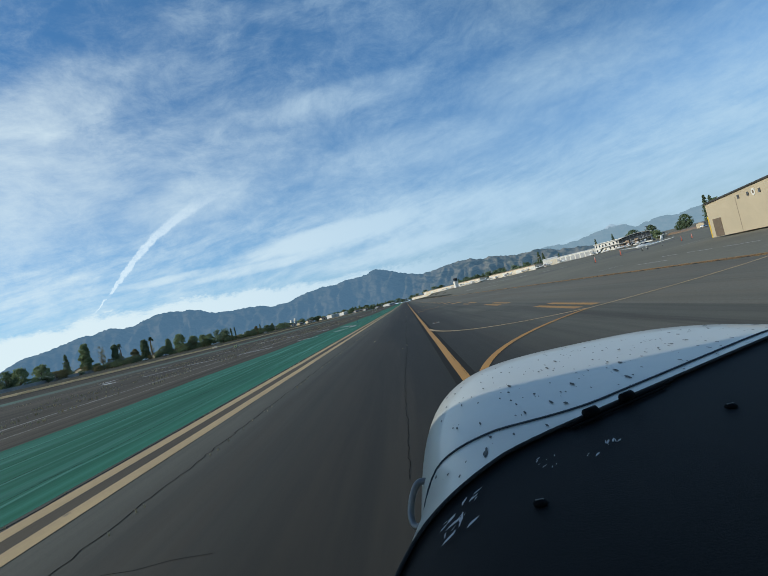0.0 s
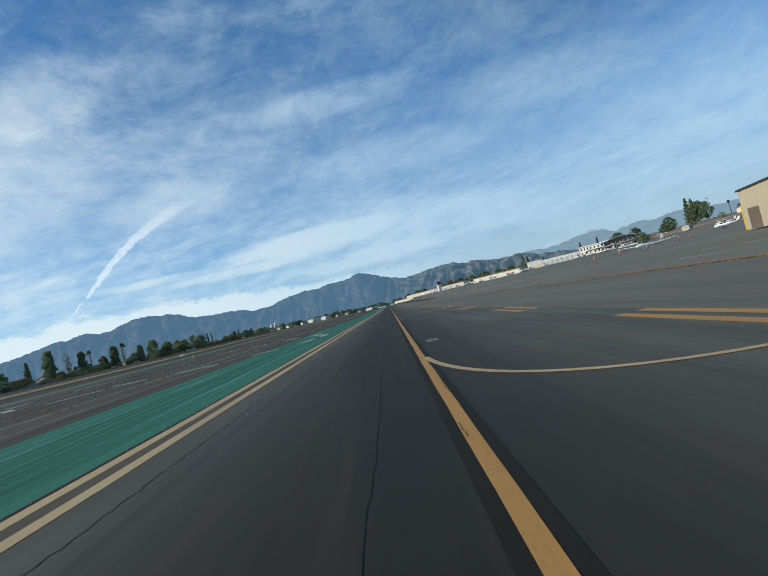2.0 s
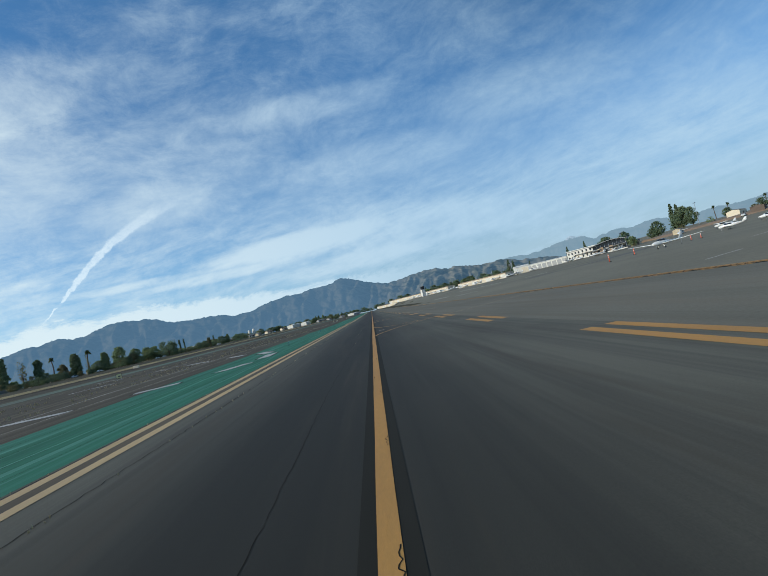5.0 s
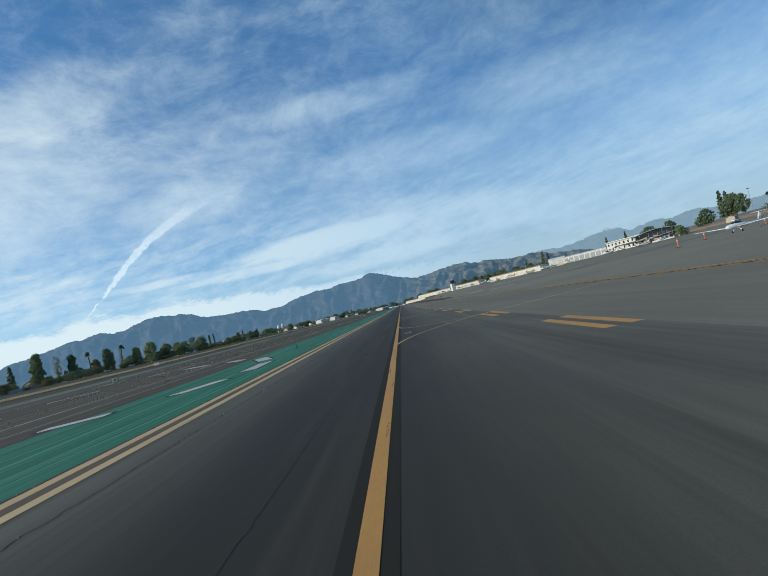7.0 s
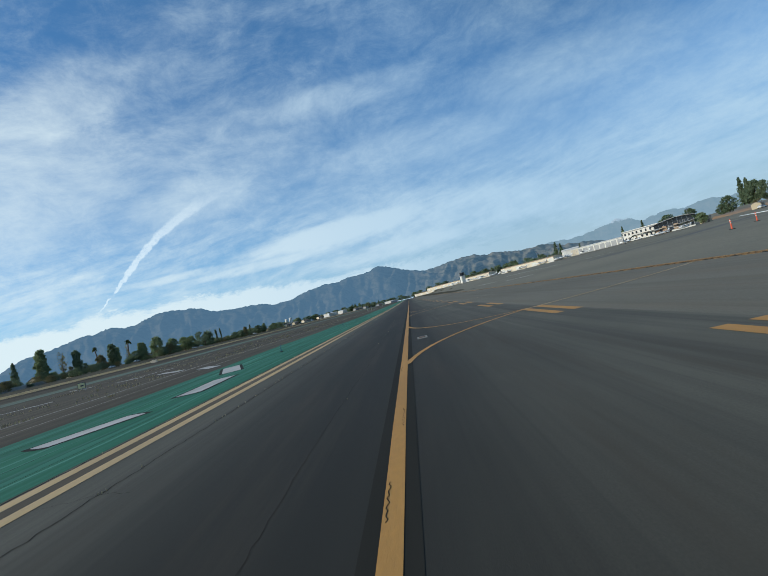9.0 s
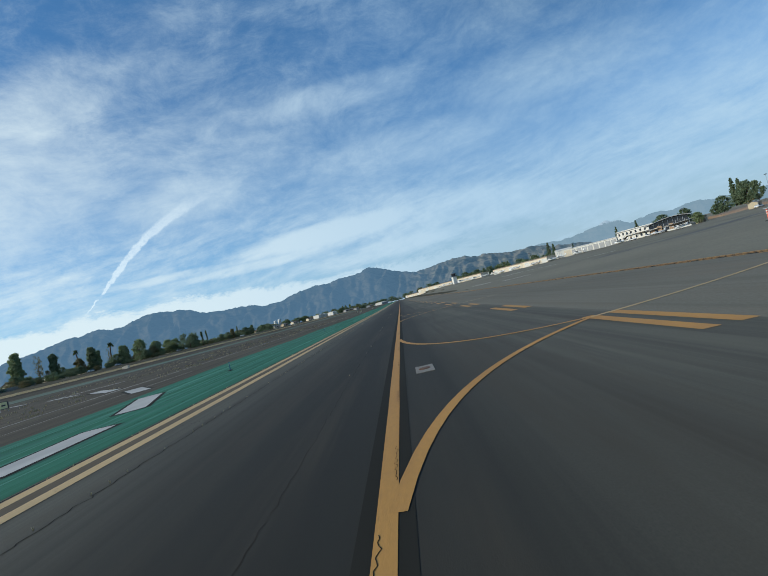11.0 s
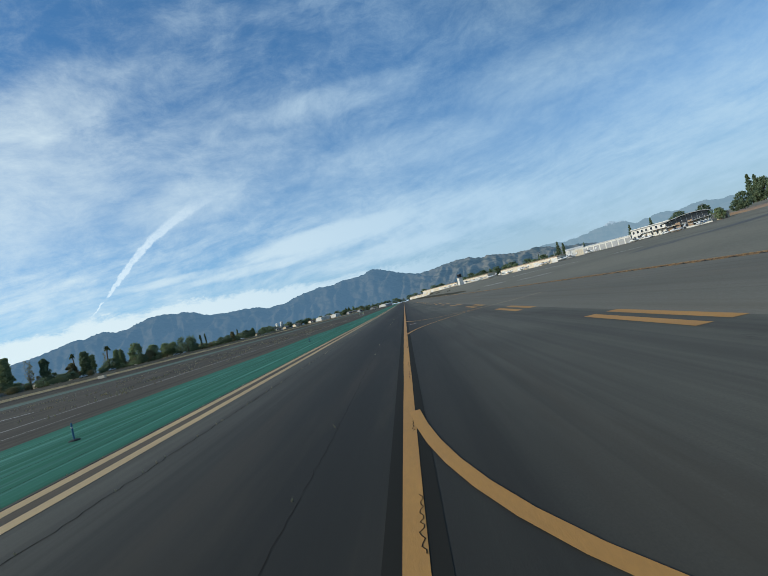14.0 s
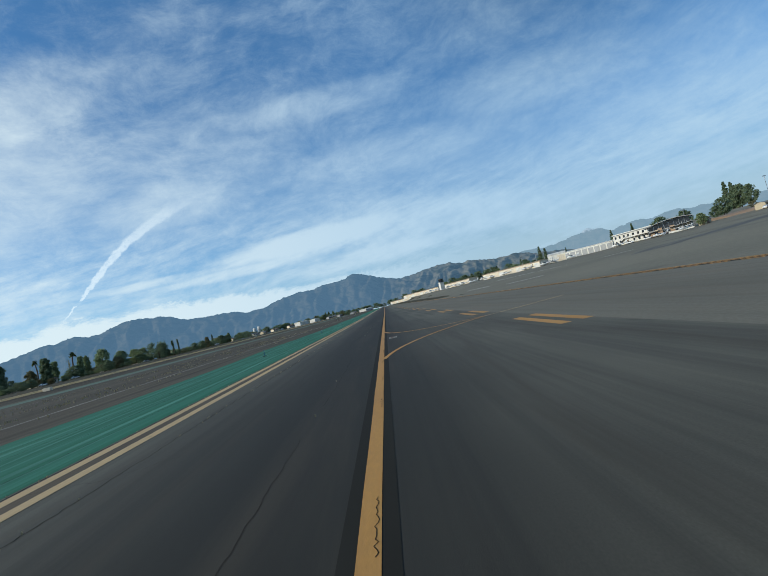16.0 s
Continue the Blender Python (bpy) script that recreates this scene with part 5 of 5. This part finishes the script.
# dirt bank and clutter past the parked aircraft
tagged(part("dirt_bank", loft([[(x, y - 6, gz(x, y) - 0.5), (x, y - 2, gz(x, y) + 0.9 + 0.4 * noise.noise(Vector((x * .1, y * .1, 0)))), (x, y + 8, gz(x, y) + 1.5), (x, y + 16, gz(x, y) - 0.5)]
              for x, y in ((176 + 8 * i, 296 - 7.5 * i) for i in range(18))]), DIRT), "low bank of bare brown earth beside the apron", "bank", kind="structure")
for x, y, a, s3, mat, label in ((160, 287, 20, (4.5, 3.2, 3.6), STUCCO, "tan shed beside the terminal"), (176, 272, 35, (5, 4, 3.2), STUCCO, "tan store beside the dirt bank"),
                                (215, 262, 40, (8, 6, 4), ROOF_BROWN, "brown wooden shed on the bank"), (250, 262, 40, (16, 9, 4.5), WHITE_WALL, "white shed beyond the bank"), (228, 292, 30, (10, 7, 4), CREAM, "cream shed below the trees")):
    ob = thing("shed", pose(x, y, gz(x, y), 0, 0, a), label, "shed", "sheds behind the apron")
    L, W_, H_ = s3
    part("wall", gable_walls(L, W_, H_ * 0.8, H_ * 0.2), mat, ob)
    part("roof", gable(L, W_, H_ * 0.8, H_ * 0.2, 0.25, 0.1), ROOF_GREY, ob)
    part("door", box(-0.8, 0.8, -W_ / 2 - 0.05, -W_ / 2 + 0.02, 0, 2.1), BROWN, ob)


def car(m, mat, label):
    ob = thing("car", m, label, "car", "cars and vans by the buildings")
    side = [(-2.1, 0.35), (2.1, 0.35), (2.15, 0.75), (1.2, 0.92), (0.55, 1.42), (-1.1, 1.45), (-1.75, 0.98), (-2.15, 0.9)]
    bm = loft([[(x, w * (0.86 if z > 1.2 else 1.0), z) for x, z in side] for w in (-0.88, 0.88)])
    bmesh.ops.bevel(bm, geom=list(bm.edges), offset=0.05, segments=2, affect="EDGES")
    part("body", bm, mat, ob, smooth=True)
    part("glass", loft([[(1.0, w, 0.95), (0.5, w * 0.88, 1.36), (-1.05, w * 0.88, 1.38), (-1.5, w, 0.98)] for w in (-0.885, 0.885)]), GLASS, ob)
    for x in (-1.35, 1.35):
        for y in (-0.8, 0.8):
            bm = bmesh.new()
            bmesh.ops.create_cone(bm, cap_ends=True, segments=14, radius1=0.33, radius2=0.33, depth=0.22, matrix=Matrix.Translation((x, y, 0.33)) @ Matrix.Rotation(radians(90), 4, "X"))
            w = part("wheel", bm, RUBBER, ob)
            bm = bmesh.new()
            bmesh.ops.create_cone(bm, cap_ends=True, segments=10, radius1=0.18, radius2=0.18, depth=0.235, matrix=Matrix.Translation((x, y, 0.33)) @ Matrix.Rotation(radians(90), 4, "X"))
            part("rim", bm, METAL, w)
    return ob


c0 = car(pose(141, 303, gz(141, 303), 0, 0, -30), PLANE_WHITE, "white car parked before the terminal")
for x, y, a in ((145, 298, -35), (173, 266, 20), (206, 262, 40), (140, 318, -60), (103, 371, 30), (106, 368, 20)):
    copy_thing(c0, pose(x, y, gz(x, y), 0, 0, a))

near_car = car(pose(-190, 318, gz(-190, 318), 0, 0, 80), PLANE_WHITE, "white car parked beside the houses")
for x, y, a in ((-186, 338, 70), (-172, 392, 60), (-150, 470, 75)):
    copy_thing(near_car, pose(x, y, gz(x, y), 0, 0, a))

# ---- nose of the carrying aircraft, where it stands at the start ----
WORN_WHITE = material("bug_spattered_white_paint", (0.47, 0.465, 0.42), (0.41, 0.41, 0.375), 0.35, 3.0, (1, 1, 1), 14, 0.5, coat=0.3,
                      spots=(0.10, 0.10, 0.10), spot_scale=38.0, spot_at=0.665, grain=0.08)
GLARE = material("black_glareshield_vinyl", (0.005, 0.005, 0.0052), (0.008, 0.008, 0.008), 0.62, 6.0, (1, 1, 1), 60, 0.6, 0.15, gloss=0.12)
TUBE_METAL = material("dull_metal_tube", (0.20, 0.20, 0.20), (0.12, 0.12, 0.12), 0.45, 20.0, metal=0.6)
SCUFF = material("bare_scuffed_metal", (0.45, 0.46, 0.47), (0.30, 0.31, 0.32), 0.5, 20.0)
SEAM_BLUE = material("dark_panel_joint", (0.035, 0.045, 0.055), None, 0.7, 5.0)
SPATTER = material("dried_insect_spatter", (0.085, 0.085, 0.08), (0.05, 0.05, 0.05), 0.8, 30.0)
BLACK = material("black_plastic", (0.003, 0.003, 0.0035), None, 0.8, 5.0, gloss=0.1)
nose = thing("light_aircraft", pose(-0.678, 0.0, 0.0, 0, 0, -1.5), "white aircraft nose with bug spatter and black glareshield", "aircraft")
CX, CY = 0.446, 0.771                             # middle of the cowling to the right of the seat, and where it begins to round off ahead


def cowl_height(x, y):
    """Height of the cowling's skin: flat on top, rolling over at its sides and nose."""
    n = 2.95 if x < CX else 3.57
    u = ((abs(x - CX) / 0.589) ** n + (max(0.0, y - CY) / 1.173) ** n) ** (1 / n)
    return 0.62 + 0.622 * max(0.0, 1 - u ** 6.4) ** (1 / 6.4)


def foot(x):
    """How far ahead the foot of the windscreen runs, by distance to the right."""
    return 0.705 + 0.55 * x - 0.3 * max(0.0, 0.05 - x) - 25.0 * max(0.0, -0.06 - x) ** 2 - 10.7 * max(0.0, x - 0.78) ** 2


def seam_at(x):
    return foot(x) + 0.043 + 0.18 * (max(0.0, 0.25 - x) / 0.31) ** 1.8


def widened(x, y):
    """The body widens aft of the cowling."""
    return CX + (x - CX) * (1 + 0.42 * max(0.0, 0.80 - y))


def skin(x, y, lift=0.0):
    return (widened(x, y), y, cowl_height(x, y) + lift)


across = [CX + 0.5889 * math.copysign(1 - (1 - abs(k / 32)) ** 2.4, k) for k in range(-32, 33)]
rings = []
for i in range(31):
    v = 1 - (1 - i / 30) ** 1.8
    ring = []
    for x in across:
        n = 2.95 if x < CX else 3.57
        tip = CY + 1.173 * max(0.0, 1 - (abs(x - CX) / 0.589) ** n) ** (1 / n)
        y = min(foot(x), tip - 0.01) + (tip - min(foot(x), tip - 0.01)) * v
        ring.append(skin(x, y))
    rings.append(ring)
cowl = part("cowling", loft(rings, closed=False, caps=False), WORN_WHITE, nose, "white engine cowling with bug spatter", smooth=True)
seam = [x for x in across if -0.125 < x < 1.0]
part("panel_seam", tube([skin(x, seam_at(x), 0.0012) for x in seam], 0.0022, 6), SEAM_BLUE, cowl, "dark joint between cowling panels")
part("windscreen_seal", tube([skin(x, foot(x) - 0.004, 0.002) for x in across[2:-2]], 0.0030, 8), RUBBER, nose, "black rubber seal at the windscreen foot")
# splashed insects on the cowling
r = random.Random(11)
verts, faces = [], []
for i in range(430):
    x = r.uniform(-0.10, 0.98)
    y = r.uniform(foot(x) + 0.01, 1.86)
    big = r.random() < 0.06
    s_ = r.uniform(0.002, 0.0045) if big else r.choice((0.001, 0.0013, 0.0018, 0.0024))
    st = r.uniform(2.0, 5.0)
    ring = [(math.cos(g) * s_ * r.uniform(0.5, 1.3), math.sin(g) * s_ * st * r.uniform(0.6, 1.3)) for g in (math.pi * m_ / 4 for m_ in range(8))]
    if cowl_height(x, y) < 1.05:
        continue
    j = len(verts)
    verts += [skin(x + du, y + dv, 0.0014) for du, dv in ring]
    faces.append(tuple(range(j, j + 8)))
link("insect_spatter", verts, faces, SPATTER, cowl, "dark dried insect spatter")
# glareshield: black deck from the seat forward to the windscreen foot
deck = []
for q in (0.0, 0.35, 0.7, 0.92, 1.0):
    deck.append([(widened(x, foot(x)), -0.30 + (foot(x) + 0.004 + 0.30) * q, cowl_height(x, foot(x)) - 0.03 * (1 - q) - 0.004) for x in across])
part("glareshield", loft(deck, closed=False, caps=False), GLARE, nose, "black vinyl glareshield", smooth=True)


def on_deck(x, y):
    x = CX + (x - CX) / (1 + 0.42 * max(0.0, 0.80 - foot(x)))
    q = (y + 0.30) / (foot(x) - 0.006 + 0.30)
    return cowl_height(x, foot(x)) - 0.03 * (1 - q) - 0.004


for x in (0.203, 0.284):
    y = foot(x) - 0.014
    pad = part("rubber_pad", tube([(-0.013, -0.007, 0), (-0.011, -0.006, 0), (0.011, 0.006, 0), (0.013, 0.007, 0)], [0.005, 0.0082, 0.0082, 0.005], 14), BLACK, nose, "black rubber pad", smooth=True)
    pad.data.transform(Matrix.Translation((x, y, on_deck(x, y) + 0.012)))
for off, x0, x1 in ((0.012, 0.150, 0.395), (0.024, 0.160, 0.370)):
    part("pad_strip", tube([(x, foot(x) - off, on_deck(x, foot(x) - off) + 0.004) for x in (x0 + (x1 - x0) * k / 8 for k in range(9))], 0.0026, 8), BLACK, nose, "black mounting strip")
for x, y in ((0.05, 0.57), (0.39, 0.74), (0.62, 0.74)):
    bm = bmesh.new()
    bmesh.ops.create_uvsphere(bm, u_segments=16, v_segments=8, radius=0.009, matrix=Matrix.Translation((x, y, on_deck(x, y) + 0.001)) @ Matrix.Diagonal((1, 1, 0.5, 1)))
    screw = part("screw", bm, BLACK, nose, "black dome-headed screw", smooth=True)
    part("slot", box(x - 0.005, x + 0.005, y - 0.0008, y + 0.0008, on_deck(x, y) + 0.003, on_deck(x, y) + 0.006), TUBE_METAL, screw)
r = random.Random(5)
for cx, cy, spread, count, long_ in ((-0.052, 0.590, 0.020, 15, 0.013), (-0.030, 0.640, 0.012, 7, 0.008), (0.188, 0.690, 0.012, 6, 0.009), (0.150, 0.660, 0.008, 4, 0.008), (0.085, 0.668, 0.022, 8, 0.005), (0.03, 0.70, 0.006, 3, 0.006)):
    for i in range(count):
        x, y = cx + r.uniform(-1, 1) * spread, cy + r.uniform(-1, 1) * spread
        l_, a = long_ * r.uniform(0.3, 1.2), r.gauss(0.95, 0.25)
        if x < -0.085 or y > foot(x) - 0.02:
            continue
        u, w = Vector((math.cos(a), math.sin(a), 0)) * l_, Vector((-math.sin(a), math.cos(a), 0)) * l_ * 0.22
        rim = [-u, -u * 0.4 + w * r.uniform(0.3, 1.2), u * 0.2 + w * r.uniform(0.2, 1.0), u, u * 0.4 - w * r.uniform(0.2, 1.1), -u * 0.3 - w * r.uniform(0.1, 0.8)]
        link("scuff", [(x + p.x, y + p.y, on_deck(x + p.x, y + p.y) + 0.0025) for p in rim], [tuple(range(6))], SCUFF, nose, "worn pale scratch")
# bent tube on the left cheek of the cowling
bend_pts = [Vector(p) for p in ((-0.080, 0.92, 1.130), (-0.100, 0.93, 1.140), (-0.122, 0.93, 1.140), (-0.138, 0.92, 1.118), (-0.146, 0.905, 1.092), (-0.140, 0.88, 1.082), (-0.120, 0.86, 1.088))]
smooth_pts = []
for k in range(len(bend_pts) - 1):
    p0, p1, p2, p3 = (bend_pts[max(0, min(len(bend_pts) - 1, k + d))] for d in (-1, 0, 1, 2))
    for f_ in (0, 0.2, 0.4, 0.6, 0.8):
        smooth_pts.append(0.5 * (2 * p1 + (p2 - p0) * f_ + (2 * p0 - 5 * p1 + 4 * p2 - p3) * f_ ** 2 + (3 * p1 - p0 - 3 * p2 + p3) * f_ ** 3))
part("drain_tube", tube(smooth_pts, 0.0068, 10), TUBE_METAL, nose, "bent metal tube", smooth=True)
# high wing over the cabin, out of view: added to cast shade on the cowling
for side in (-1, 1):
    part("wing", wing((CX + side * 0.1, -0.36, 2.13), (CX + side * 5.2, -0.34, 2.20), 1.5, 1.2, 0.10), PLANE_WHITE, nose, smooth=True)
# cabin round and behind the seat, unseen: added to shade cowling and glareshield
part("cabin_roof", loft([[(CX + w, y, z) for w, z in ((-0.64, 1.80), (-0.5, 1.89), (0, 1.93), (0.5, 1.89), (0.64, 1.80), (0.64, 1.77), (0, 1.89), (-0.64, 1.77))] for y in (-1.6, -0.6, 0.14)]), PLANE_WHITE, nose, smooth=False)
for side in (-1, 1):
    x0, x1 = sorted((CX + side * 0.62, CX + side * 0.655))
    part("door_panel", box(x0, x1, -1.6, 0.45, 0.55, 1.22, 0.01), PLANE_WHITE, nose)
    part("door_post", loft([[(x0, -1.6, 1.2), (x1, -1.6, 1.2), (x1, -1.45, 1.2), (x0, -1.45, 1.2)], [(x0, -1.6, 1.73), (x1, -1.6, 1.73), (x1, -1.45, 1.73), (x0, -1.45, 1.73)]]), PLANE_WHITE, nose)
part("cabin_floor", box(CX - 0.62, CX + 0.62, -1.6, 0.9, 0.55, 0.6), DARK_TRIM, nose)
part("rear_bulkhead", box(CX - 0.62, CX + 0.62, -1.63, -1.6, 0.55, 1.72), DARK_TRIM, nose)
part("nose_leg", tube([(CX, 1.15, 0.7), (CX, 1.22, 0.2)], 0.05, 8), METAL, nose)
wheel(nose, CX, 1.22, 0.2)
for side in (-1, 1):
    part("leg", tube([(CX + side * 0.45, -0.1, 1.0), (CX + side * 1.2, -0.2, 0.2)], 0.05, 8), METAL, nose)
    wheel(nose, CX + side * 1.22, -0.2, 0.2)
